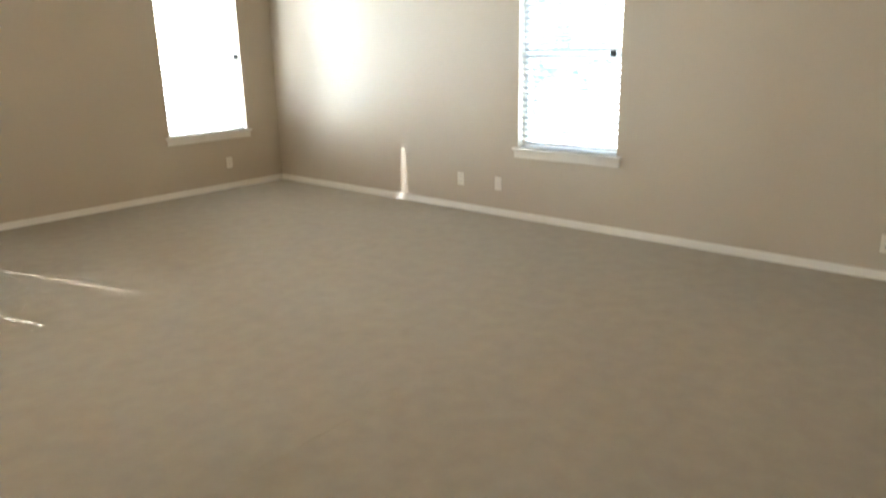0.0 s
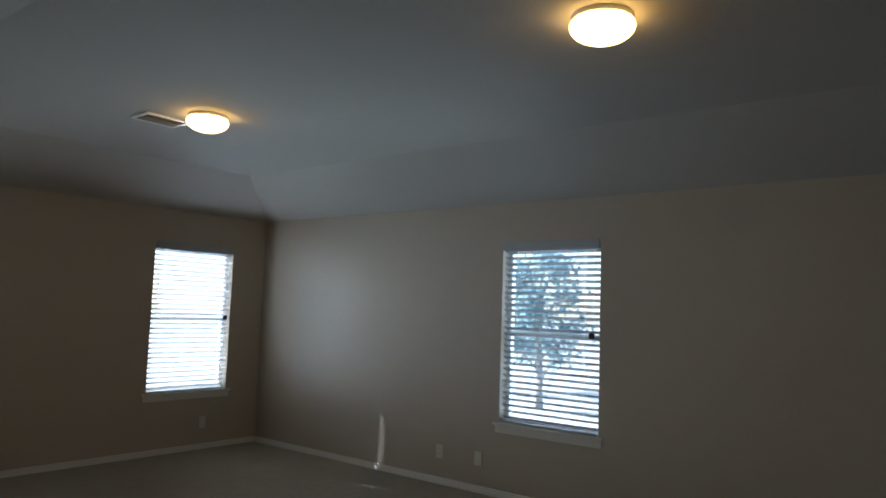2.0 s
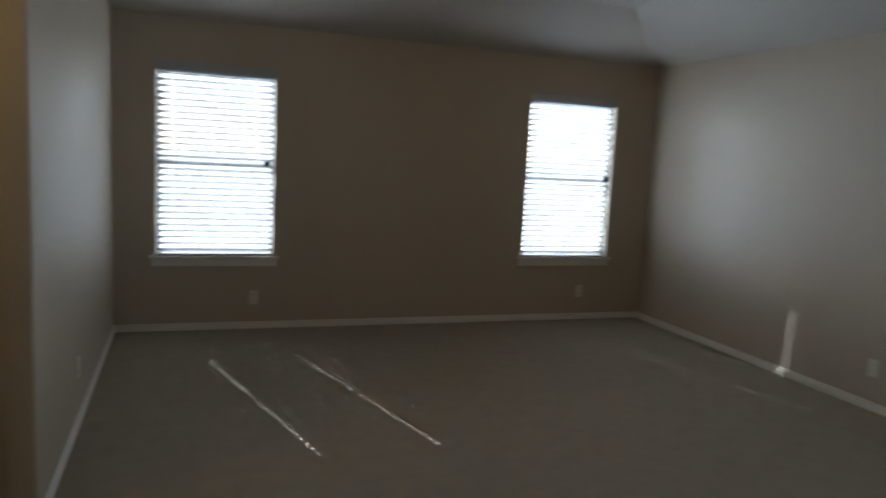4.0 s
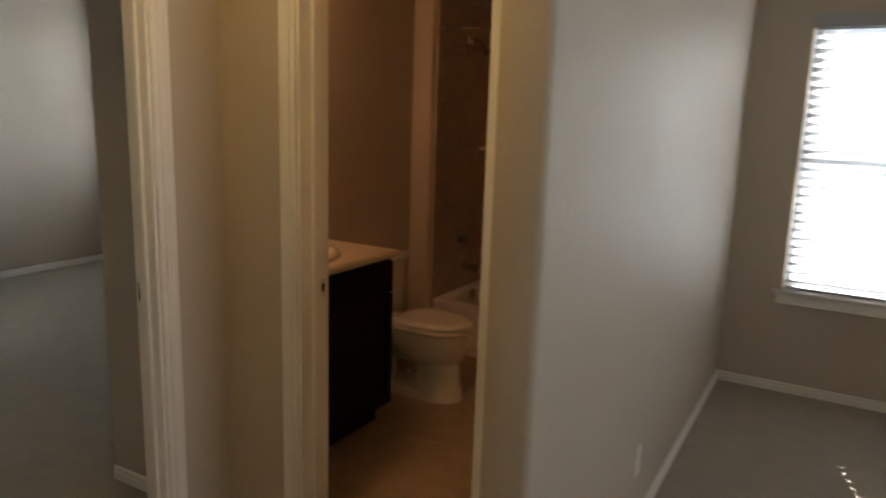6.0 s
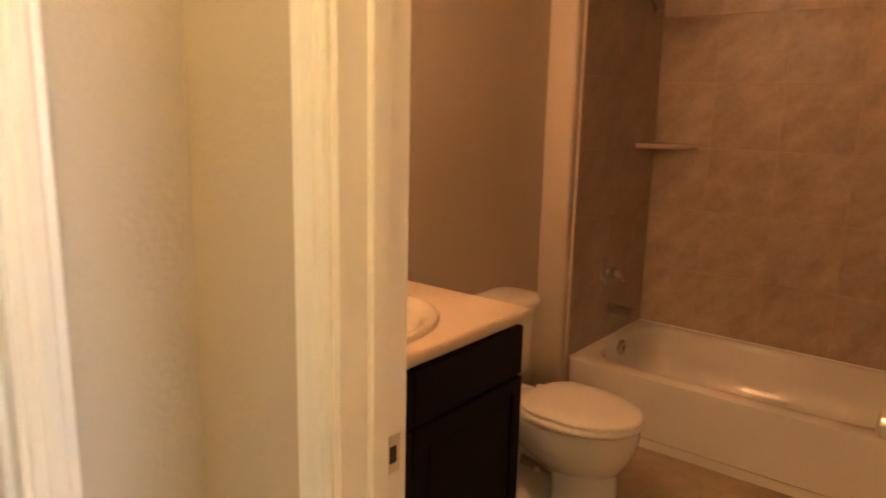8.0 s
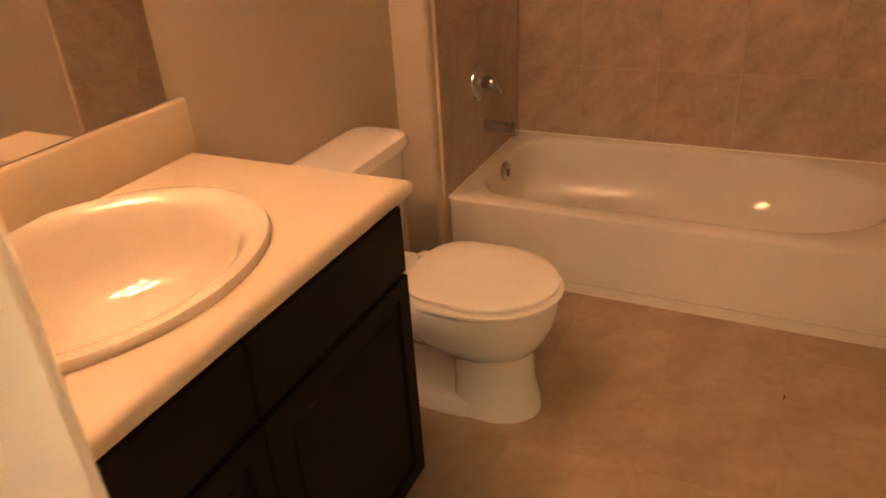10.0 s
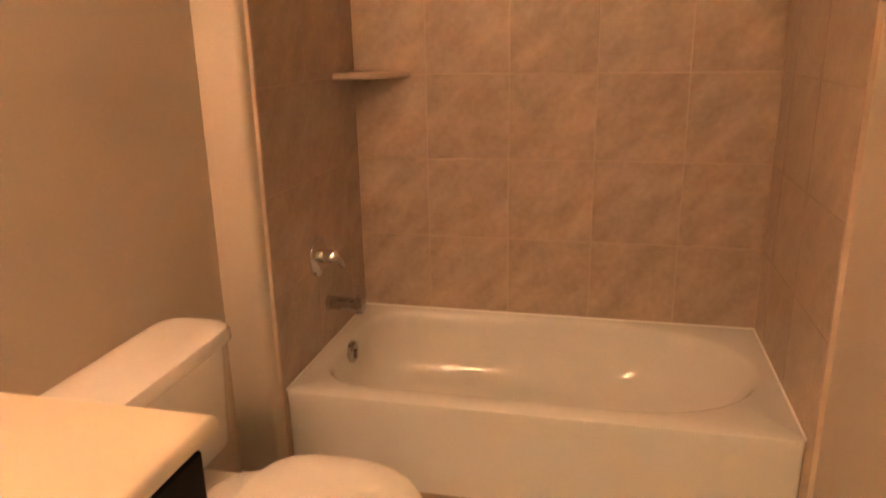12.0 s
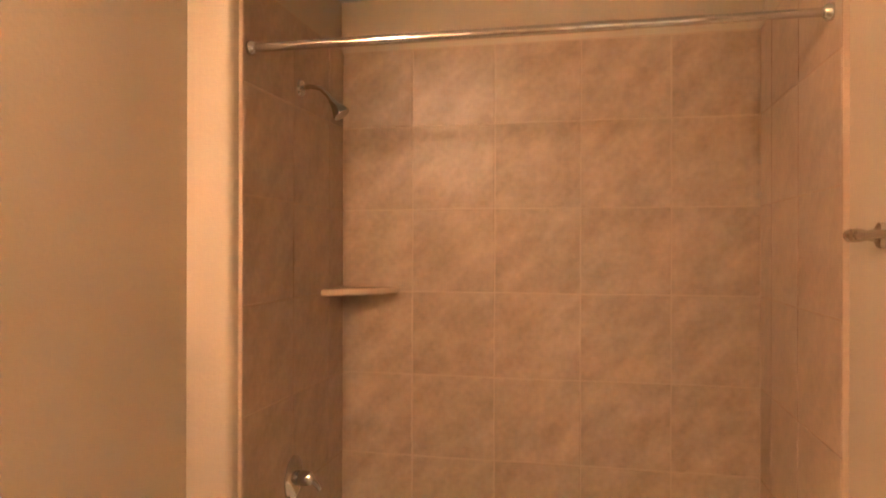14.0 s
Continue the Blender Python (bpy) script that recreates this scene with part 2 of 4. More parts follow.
wall("wall_bath_west", "beige painted bathroom wall behind vanity and toilet", -0.24, -0.15, -2.915, 0.13, ZW, (), "y")
wall("wall_wing", "short beige wing wall at the bathtub end", -0.15, -0.012, -0.868, 0.012, ZW, (), "y", round_at=((-0.012, -0.868),))
wall("wall_bath_north", "painted wall above the tub tiles", -0.15, 1.575, 0.012, 0.13, ZW)
wall("wall_study_north", "beige painted wall with one window", -4.14, -0.24, Y1, -0.112, ZW, [(*WIN_S, *WIN_Z)])
wall("wall_study_west", "pale painted wall of the next room", -4.14, -4.02, -6.1, Y1, ZW, (), "y")
wall("wall_study_south", "plain wall of the next room", -4.14, 0.425, -6.22, -6.1, ZW)

bm = B()
box(bm, -4.5, 6.7, -8.75, -2.96, -0.12, 0.0)
box(bm, -4.5, -0.2, -2.96, -0.05, -0.12, 0.0)
box(bm, 1.63, 6.7, -2.96, -0.05, -0.12, 0.0)
setting("floor", bm, M_carpet, "beige cut-pile carpet with faint tracks", "carpet")
bm = B()
box(bm, -0.2, 1.63, -2.96, 0.13, -0.12, 0.0002)
bath_floor = setting("floor_bath", bm, M_floortile, "tan stone-look tiled bathroom floor", "floor")

bm = B()
IN = 0.92
lo = [(X0 - 0.17, Y0), (X1 + 0.1, Y0), (X1 + 0.1, Y1 + 0.1), (X0 - 0.17, Y1 + 0.1)]
hi = [(X0 + IN, Y0 + IN), (X1 - IN, Y0 + IN), (X1 - IN, Y1 - IN), (X0 + IN, Y1 - IN)]
k = 0.1 / (IN + 0.1) * (ZF - ZW)
ring = [[(x, y, ZW - k) for x, y in lo], [(x, y, ZF) for x, y in hi]]
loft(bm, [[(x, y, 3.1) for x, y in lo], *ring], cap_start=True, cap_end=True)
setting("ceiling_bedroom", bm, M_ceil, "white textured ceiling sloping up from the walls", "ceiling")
bm = B()
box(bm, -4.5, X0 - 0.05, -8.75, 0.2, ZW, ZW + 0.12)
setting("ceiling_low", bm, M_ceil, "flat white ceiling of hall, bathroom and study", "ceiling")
bm = B()
box(bm, -4.8, 7.0, -9.0, 0.5, 3.12, 3.3)
setting("roof", bm, M_roof, "plain dark roof", "roof")
bm = B()
box(bm, -400, 400, -400, 400, -3.4, -3.1)
setting("ground", bm, M_grass, "dry grass ground reaching the horizon", "ground")


# ---- baseboards and door trim ----
def baseboard(a, b, inward):
    """A moulded skirting along the wall from a to b; inward is the way into the room."""
    a, b, n = Vector((*a, 0)), Vector((*b, 0)), Vector((*inward, 0))
    prof = ((0, 0), (0.014, 0), (0.014, 0.032), (0.009, 0.036), (0.009, 0.044), (0.0115, 0.047), (0.0115, 0.051), (0.006, 0.056), (0, 0.057))
    bm = B()
    loft(bm, [[p + n * d + Vector((0, 0, h)) for d, h in prof] for p in (a, b)])
    setting("baseboard", bm, M_trim, "white painted moulded baseboard", "baseboard")


baseboard((X0, Y1), (X1, Y1), (0, -1))
baseboard((X1, Y0), (X1, Y1), (-1, 0))
baseboard((X0 + 0.03, -3.265), (X0, Y1), (1, 0))
baseboard((1.665, -5.2), (1.665, -4.415), (1, 0))
baseboard((X0, Y0), (X1, Y0), (0, 1))
baseboard((1.62, -3.285), (1.71, -3.285), (0, -1))
baseboard((1.602, -3.267), (1.602, -3.045), (-1, 0))
baseboard((0.52, -3.045), (0.781, -3.045), (0, -1))
baseboard((0.52, -3.248), (0.52, -3.045), (1, 0))
baseboard((0.52, -4.395), (1.52, -4.395), (0, 1))
baseboard((-4.02, -6.1), (-4.02, Y1), (1, 0))
baseboard((-0.24, -2.97), (0.425, -2.97), (0, -1))
baseboard((-0.24, -2.97), (-0.24, Y1), (-1, 0))
baseboard((-4.02, Y1), (-0.24, Y1), (0, -1))
baseboard((1.575, -2.915), (1.575, -0.862), (-1, 0))
baseboard((-0.15, -1.86), (-0.15, -0.868), (1, 0))
baseboard((-0.15, -0.868), (-0.012, -0.868), (0, -1))


def casing_profile():
    return ((0, 0), (0, 0.010), (0.006, 0.014), (0.016, 0.014), (0.020, 0.018), (0.040, 0.018), (0.046, 0.014), (0.054, 0.016), (0.058, 0.016), (0.058, 0))


def doorway(name, label, axis, face0, face1, a0, a1, top, strike_at=None, strike_face=1):
    """Jambs, stops and moulded casings on both faces of a wall."""
    d = thing(name, label, "doorway")
    d["kind"] = "structure"

    def put(bm):
        if axis == "y":                      # opening along y: swap
            for v in bm.verts:
                v.co.x, v.co.y = v.co.y, v.co.x
        return bm
    for s in (0, 1):
        bm = B()
        box(bm, *((a0, a0 + 0.018) if s == 0 else (a1 - 0.018, a1)), face0 - 0.002, face1 + 0.002, 0, top, 0.002, 1)
        part("jamb", put(bm), M_trim, d)
        bm = B()
        mid = (face0 + face1) / 2
        box(bm, *((a0 + 0.018, a0 + 0.030) if s == 0 else (a1 - 0.030, a1 - 0.018)), mid - 0.018, mid + 0.018, 0, top - 0.018, 0.003, 1)
        part("door_stop", put(bm), M_trim, d)
    bm = B()
    box(bm, a0 + 0.018, a1 - 0.018, face0 - 0.002, face1 + 0.002, top - 0.018, top)
    part("head_jamb", put(bm), M_trim, d)
    for face, out in ((face0, -1), (face1, 1)):
        for s in (0, 1):
            e, w = (a0 + 0.008, -1) if s == 0 else (a1 - 0.008, 1)
            bm = B()
            loft(bm, [[(e + w * u, face + out * v, z) for u, v in casing_profile()] for z in (0, top + 0.05)])
            part("casing", put(bm), M_trim, d)
        bm = B()
        loft(bm, [[(x, face + out * v, top - 0.008 + u) for u, v in casing_profile()] for x in (a0 - 0.05, a1 + 0.05)])
        part("head_casing", put(bm), M_trim, d)
    if strike_at is not None:
        ya, e, w = strike_at
        bm = B()
        box(bm, *((e, e + 0.0025) if w > 0 else (e - 0.0025, e)), ya - 0.016, ya + 0.016, 0.955, 1.015, 0.0008, 1)
        st = part("strike_plate", put(bm), M_nickel, d, "brushed nickel strike plate")
        bm = B()
        box(bm, *((e + 0.001, e + 0.0035) if w > 0 else (e - 0.0035, e - 0.001)), ya - 0.007, ya + 0.007, 0.972, 0.998)
        part("latch_hole", put(bm), M_dark, st, "dark latch hole")
    return d


doorway("door_bath", "white moulded casing round the bathroom doorway", "x", -3.045, -2.915, 0.831, 1.486, 2.06, (-2.945, 0.849, 1))
doorway("door_study", "white moulded casing round the next room's doorway", "y", 0.425, 0.52, -4.07, -3.298, 2.06, (0.450, -3.316, -1))


# ---- windows and blinds ----
def slat_mesh(width):
    """A 2 inch slat, slightly crowned, with a cord slot at each ladder."""
    holes = (0.119, width - 0.148)
    xs = [0.0]
    for h in holes:
        xs += [h - 0.009, h + 0.009]
    xs.append(width)
    ys = [-0.0255, -0.005, 0.005, 0.0255]
    bm = B()
    for i, (p, q) in enumerate(zip(xs, xs[1:])):
        for j, (a, b) in enumerate(zip(ys, ys[1:])):
            if i % 2 == 1 and j == 1:
                continue
            c0, c1 = 0.0018 * (1 - (a / 0.0255) ** 2), 0.0018 * (1 - (b / 0.0255) ** 2)
            vs = []
            for zz in (0.0, 0.0024):
                vs.append([bm.verts.new(v) for v in ((p, a, c0 + zz), (q, a, c0 + zz), (q, b, c1 + zz), (p, b, c1 + zz))])
            bm.faces.new(list(reversed(vs[0])))
            bm.faces.new(vs[1])
            for k in range(4):
                m = (k + 1) % 4
                bm.faces.new((vs[0][k], vs[0][m], vs[1][m], vs[1][k]))
    bmesh.ops.recalc_face_normals(bm, faces=bm.faces)
    me = bpy.data.meshes.new("slat")
    bm.to_mesh(me)
    bm.free()
    me.materials.append(M_slat)
    return me


def window(number, m, width, label, blind_label):
    """A single-hung vinyl window with stool and apron, and a faux-wood blind. Local x along the wall, y towards the room (negative),
    z up; origin at the sill's start on the wall's inner face."""
    h = WIN_Z[1] - WIN_Z[0]
    w = tagged(new("window_%d" % number), label, "window", kind="structure")
    w.matrix_world = m
    yo = 0.095                                     # the sash plane, out from the wall's face
    for n, (a, b, c, d) in (("frame", (0, 0.035, 0, h)), ("frame", (width - 0.035, width, 0, h)), ("frame", (0.035, width - 0.035, 0, 0.04)),
                            ("frame", (0.035, width - 0.035, h - 0.04, h))):
        bm = B()
        box(bm, a, b, yo, yo + 0.055, c, d, 0.003, 1)
        part("window_frame", bm, M_vinyl, w)
    for z in (h * 0.5,):
        bm = B()
        box(bm, 0.035, width - 0.035, yo + 0.005, yo + 0.04, z - 0.025, z + 0.025, 0.003, 1)
        part("meeting_rail", bm, M_vinyl, w)
    for z0, z1 in ((0.04, h * 0.5 - 0.025), (h * 0.5 + 0.025, h - 0.04)):
        bm = B()
        box(bm, 0.035, width - 0.035, yo + 0.020, yo + 0.024, z0, z1)
        part("pane", bm, M_glass, w).visible_shadow = False
    bm = B()
    box(bm, -0.045, width + 0.045, -0.035, 0.0, -0.022, 0.0, 0.006, 2)
    box(bm, 0.0, width, 0.0, 0.095, -0.022, 0.001)
    part("window_sill", bm, M_trim, w)
    bm = B()
    box(bm, -0.03, width + 0.03, -0.016, 0.0, -0.082, -0.022, 0.004, 2)
    part("apron", bm, M_trim, w)
    bl = tagged(new("window_blind"), blind_label, "blind", "faux-wood window blinds")
    bl.matrix_world = m
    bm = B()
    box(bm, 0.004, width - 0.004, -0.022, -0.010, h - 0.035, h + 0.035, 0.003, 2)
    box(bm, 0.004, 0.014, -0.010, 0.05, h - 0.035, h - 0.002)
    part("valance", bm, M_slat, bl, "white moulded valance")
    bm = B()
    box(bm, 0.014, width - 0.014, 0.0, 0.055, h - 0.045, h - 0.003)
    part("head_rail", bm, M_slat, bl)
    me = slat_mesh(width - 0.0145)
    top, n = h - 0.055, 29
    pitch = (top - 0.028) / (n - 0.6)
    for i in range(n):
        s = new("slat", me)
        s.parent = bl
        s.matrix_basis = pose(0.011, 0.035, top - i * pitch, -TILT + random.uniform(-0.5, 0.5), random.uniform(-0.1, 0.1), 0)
    bm = B()
    box(bm, 0.015, width - 0.015, 0.012, 0.060, 0.004, 0.018, 0.004, 2)
    part("bottom_rail", bm, M_slat, bl)
    for x in (0.140, width - 0.127):
        for y in (0.0095, 0.060):
            bm = B()
            tube(bm, ((x, y, 0.018), (x, y, h - 0.05)), 0.0012, 6)
            part("ladder_cord", bm, M_cord, bl)
    bm = B()
    tube(bm, ((0.05, -0.004, h - 0.05), (0.052, -0.006, h * 0.52)), 0.004, 8)
    part("tilt_wand", bm, M_cord, bl)
    bm = B()
    tube(bm, ((width - 0.05, -0.004, h - 0.05), (width - 0.052, -0.004, h * 0.53)), 0.0015, 6)
    cord = part("lift_cord", bm, M_cord, bl)
    bm = B()
    revolve(bm, ((0.004, 0.0), (0.012, -0.008), (0.014, -0.03), (0.008, -0.05)), (width - 0.052, -0.006, h * 0.53), seg=12)
    revolve(bm, ((0.004, 0.01), (0.012, 0.0), (0.013, -0.02), (0.007, -0.04)), (width - 0.075, -0.006, h * 0.53 - 0.01), seg=12)
    part("tassel", bm, M_dark, cord, "dark cord tassels")


TILT = 28
window(1, pose(WIN_C[0], Y1, WIN_Z[0]), WIN_C[1] - WIN_C[0], "white single-hung window with painted stool and apron",
       "white slatted blind lowered over the bright window beside the bathroom wall")
window(2, pose(WIN_A[0], Y1, WIN_Z[0]), WIN_A[1] - WIN_A[0], "white single-hung window near the bedroom corner",
       "white slatted blind lowered over the bright corner window")
window(3, pose(X1, WIN_B[1], WIN_Z[0], 0, 0, -90), WIN_B[1] - WIN_B[0], "white single-hung window in the side wall",
       "white slatted blind with a bluish view of trees through it")
window(4, pose(WIN_S[0], Y1, WIN_Z[0]), WIN_S[1] - WIN_S[0], "white single-hung window of the next room",
       "white slatted blind lowered over the next room's window")


# ---- lamps ----
def ceiling_light(x, y, z, label, r=0.135, lit=None):
    d = thing("ceiling_light", label, "ceiling light", "flush mushroom ceiling lights", (x, y, z))
    bm = B()
    revolve(bm, ((0.0, 0.0), (r * 0.93, 0.0), (r * 0.95, -0.006), (r * 0.93, -0.022), (r * 0.8, -0.024)))
    part("base_plate", bm, M_metalw, d, "white metal base", True)
    bm = B()
    revolve(bm, [(r * 0.86, -0.023), (r * 0.98, -0.032), (r, -0.045)] +
            [(r * math.cos(a), -0.045 - 0.068 * math.sin(a)) for a in (0.25, 0.5, 0.75, 1.0, 1.25, 1.45)])
    part("shade", bm, lit or M_shade, d, "glowing white glass shade", True)
    return d


ceiling_light(4.07, -2.80, ZF, "lit white glass mushroom light on the bedroom ceiling")
ceiling_light(4.065, -5.63, ZF, "lit white glass mushroom light on the bedroom ceiling")
ceiling_light(1.12, -3.72, ZW, "lit white glass mushroom light on the hall ceiling", lit=M_hallshade)


# ---- bathroom: tiles ----
TUB_Z = 0.336
ROWS = (TUB_Z - 0.004, 0.652, 0.970, 1.293, 1.614, 1.939, 2.243)


def tile_mesh(w, h, t=0.009):
    """A pressed tile with eased edges, in the xz plane, facing -y."""
    bm = B()
    e = 0.0025
    loft(bm, [[(0, 0, 0), (w, 0, 0), (w, 0, h), (0, 0, h)], [(0, -t + e, 0), (w, -t + e, 0), (w, -t + e, h), (0, -t + e, h)],
              [(e, -t, e), (w - e, -t, e), (w - e, -t, h - e), (e, -t, h - e)]], cap_start=False)
    bmesh.ops.recalc_face_normals(bm, faces=bm.faces)
    for f in bm.faces:
        if f.normal.y > 0.9:
            f.normal_flip()
    me = bpy.data.meshes.new("tile")
    bm.to_mesh(me)
    bm.free()
    return me


_tiles = {}


def tiles(parent, material, us, vs, m, joint=0.003):
    """Lays one tile object in each cell of a grid; m takes the grid's x and z to the wall."""
    for u0, u1 in zip(us, us[1:]):
        for v0, v1 in zip(vs, vs[1:]):
            key = (round(u1 - u0, 4), round(v1 - v0, 4), material.name)
            if key not in _tiles:
                _tiles[key] = tile_mesh(u1 - u0 - joint, v1 - v0 - joint)
                _tiles[key].materials.append(material)
            ob = new("tile", _tiles[key])
            ob.parent = parent
            ob.matrix_basis = m @ pose(u0 + joint / 2, random.uniform(-0.0003, 0.0003), v0 + joint / 2,
                                       random.uniform(-0.05, 0.05), 0, random.uniform(-0.05, 0.05))


def tile_wall(name, label, x0, x1, y0, y1):
    bm = B()
    box(bm, x0, x1, y0, y1, 0.004, 2.245)
    return setting(name, bm, M_grout, label, "tiled wall")


back = tile_wall("wall_tub_back", "brown stone-look square tiles behind the bathtub", -0.002, 1.562, 0.0014, 0.012)
tiles(back, M_tile, (0.0, 0.288, 0.612, 0.935, 1.258, 1.56), ROWS, pose(0, 0.009, 0))
left = tile_wall("wall_tub_left", "brown stone-look tiles on the faucet wall", -0.012, -0.0014, -0.825, 0.0022)
tiles(left, M_tile, (0.0, 0.350, 0.673, 0.823), ROWS, pose(-0.009, 0, 0, 0, 0, 90) @ pose(-0.823, 0, 0))
right = tile_wall("wall_tub_right", "brown stone-look tiles at the tub's far end", 1.5614, 1.575, -0.862, 0.0022)
tiles(right, M_tile, (0.0, 0.160, 0.482, 0.86), ROWS, pose(1.569, 0, 0, 0, 0, -90))
tiles(bath_floor, M_floortile, [-0.15 + 0.345 * i for i in range(6)], [0.335 * i for i in range(-3, 5)],
      pose(0, -1.93, -0.0078) @ pose(0, 0, 0, -90, 0, 0), 0.0012)
bm = B()
box(bm, 0.849, 1.468, -2.972, -2.952, -0.004, 0.004, 0.003, 2)
setting("threshold", bm, M_trim, "low strip between carpet and bathroom tiles", "threshold")


# ---- bathroom: tub and fittings ----
def rounded(x0, x1, y0, y1, r, z, n=8, egg=0.0):
    """A rounded rectangle ring."""
    pts = []
    for cx, cy, a0 in ((x1 - r, y1 - r, 0), (x0 + r, y1 - r, 90), (x0 + r, y0 + r, 180), (x1 - r, y0 + r, 270)):
        for k in range(n):
            a = radians(a0 + 90 * k / (n - 1))
            pts.append((cx + r * math.cos(a), cy + r * math.sin(a), z))
    return pts


def basin_ring(x0, x1, y0, y1, rl, rr, z, n=10):
    """A tub opening: smaller corners at the drain end, a broad curve at the sloping end."""
    pts = []
    for cx, cy, r, rx, a0 in ((x1 - rr * 1.25, y1 - rr, rr, rr * 1.25, 0), (x0 + rl, y1 - rl, rl, rl, 90), (x0 + rl, y0 + rl, rl, rl, 180),
                              (x1 - rr * 1.25, y0 + rr, rr, rr * 1.25, 270)):
        for k in range(n):
            a = radians(a0 + 90 * k / (n - 1))
            pts.append((cx + rx * math.cos(a), cy + r * math.sin(a), z))
    return pts


def bathtub():
    d = thing("bathtub", "white enamelled alcove bathtub with a plain apron, empty", "bathtub", at=(0.78, -0.4, 0))
    bm = B()
    z, f = TUB_Z, -0.805
    ax, bx, by = 0.001, 1.559, -0.001

    def orect(x0, x1, y0, y1, zz, r=0.012):
        return rounded(x0, x1, y0, y1, r, zz, 10)
    rings = [orect(ax, bx, f + 0.02, by, 0.0), orect(ax, bx, f + 0.02, by, 0.045), orect(ax, bx, f + 0.006, by, 0.055),
             orect(ax, bx, f + 0.004, by, z - 0.05), orect(ax, bx, f, by, z - 0.02), orect(ax, bx, f + 0.002, by, z - 0.006),
             orect(ax + 0.002, bx - 0.002, f + 0.010, by - 0.002, z)]
    basin = ((0.055, 1.515, -0.728, -0.040, 0.17, 0.335, 0.000), (0.064, 1.505, -0.718, -0.049, 0.165, 0.33, -0.005),
             (0.072, 1.488, -0.708, -0.059, 0.16, 0.32, -0.025), (0.088, 1.42, -0.690, -0.080, 0.15, 0.30, -0.13),
             (0.105, 1.32, -0.665, -0.105, 0.15, 0.275, -0.21), (0.15, 1.21, -0.61, -0.16, 0.14, 0.22, -0.262), (0.24, 1.08, -0.54, -0.25, 0.10, 0.14, -0.279))
    rings += [basin_ring(a, b, c, e, rl, rr, z + h) for a, b, c, e, rl, rr, h in basin]
    for r in rings:
        r[:] = [(x - 0.78, y + 0.4, w) for x, y, w in r]
    loft(bm, rings, cap_start=True, cap_end=True)
    part("tub_shell", bm, M_tub, d, "white glossy enamel shell", True)
    bm = B()
    revolve(bm, ((0.0, 0.014), (0.034, 0.013), (0.041, 0.006), (0.042, -0.006), (0.0, -0.006)), (-0.78 + 0.080, 0.0, 0.297), "x", 24)
    ov = part("overflow_plate", bm, M_chrome, d, "round chrome overflow plate", True)
    bm = B()
    box(bm, -0.78 + 0.093, -0.78 + 0.102, -0.006, 0.006, 0.274, 0.308, 0.002, 1)
    part("trip_lever", bm, M_chrome, ov)
    bm = B()
    revolve(bm, ((0.0, 0.004), (0.030, 0.003), (0.034, 0.0), (0.0, 0.0)), (-0.78 + 0.33, 0.0, 0.056), "z", 24)
    part("drain", bm, M_chrome, d, "chrome tub drain", True)
    bm = B()
    tube(bm, [(-0.778, 0.398 - 0.8 * i / 8, TUB_Z + 0.001) for i in range(9)], 0.004, 6)
    tube(bm, [(-0.778 + 1.556 * i / 8, 0.398, TUB_Z + 0.001) for i in range(9)], 0.004, 6)
    tube(bm, [(0.778, 0.398 - 0.8 * i / 8, TUB_Z + 0.001) for i in range(9)], 0.004, 6)
    part("caulk_bead", bm, M_trim, d)


bathtub()


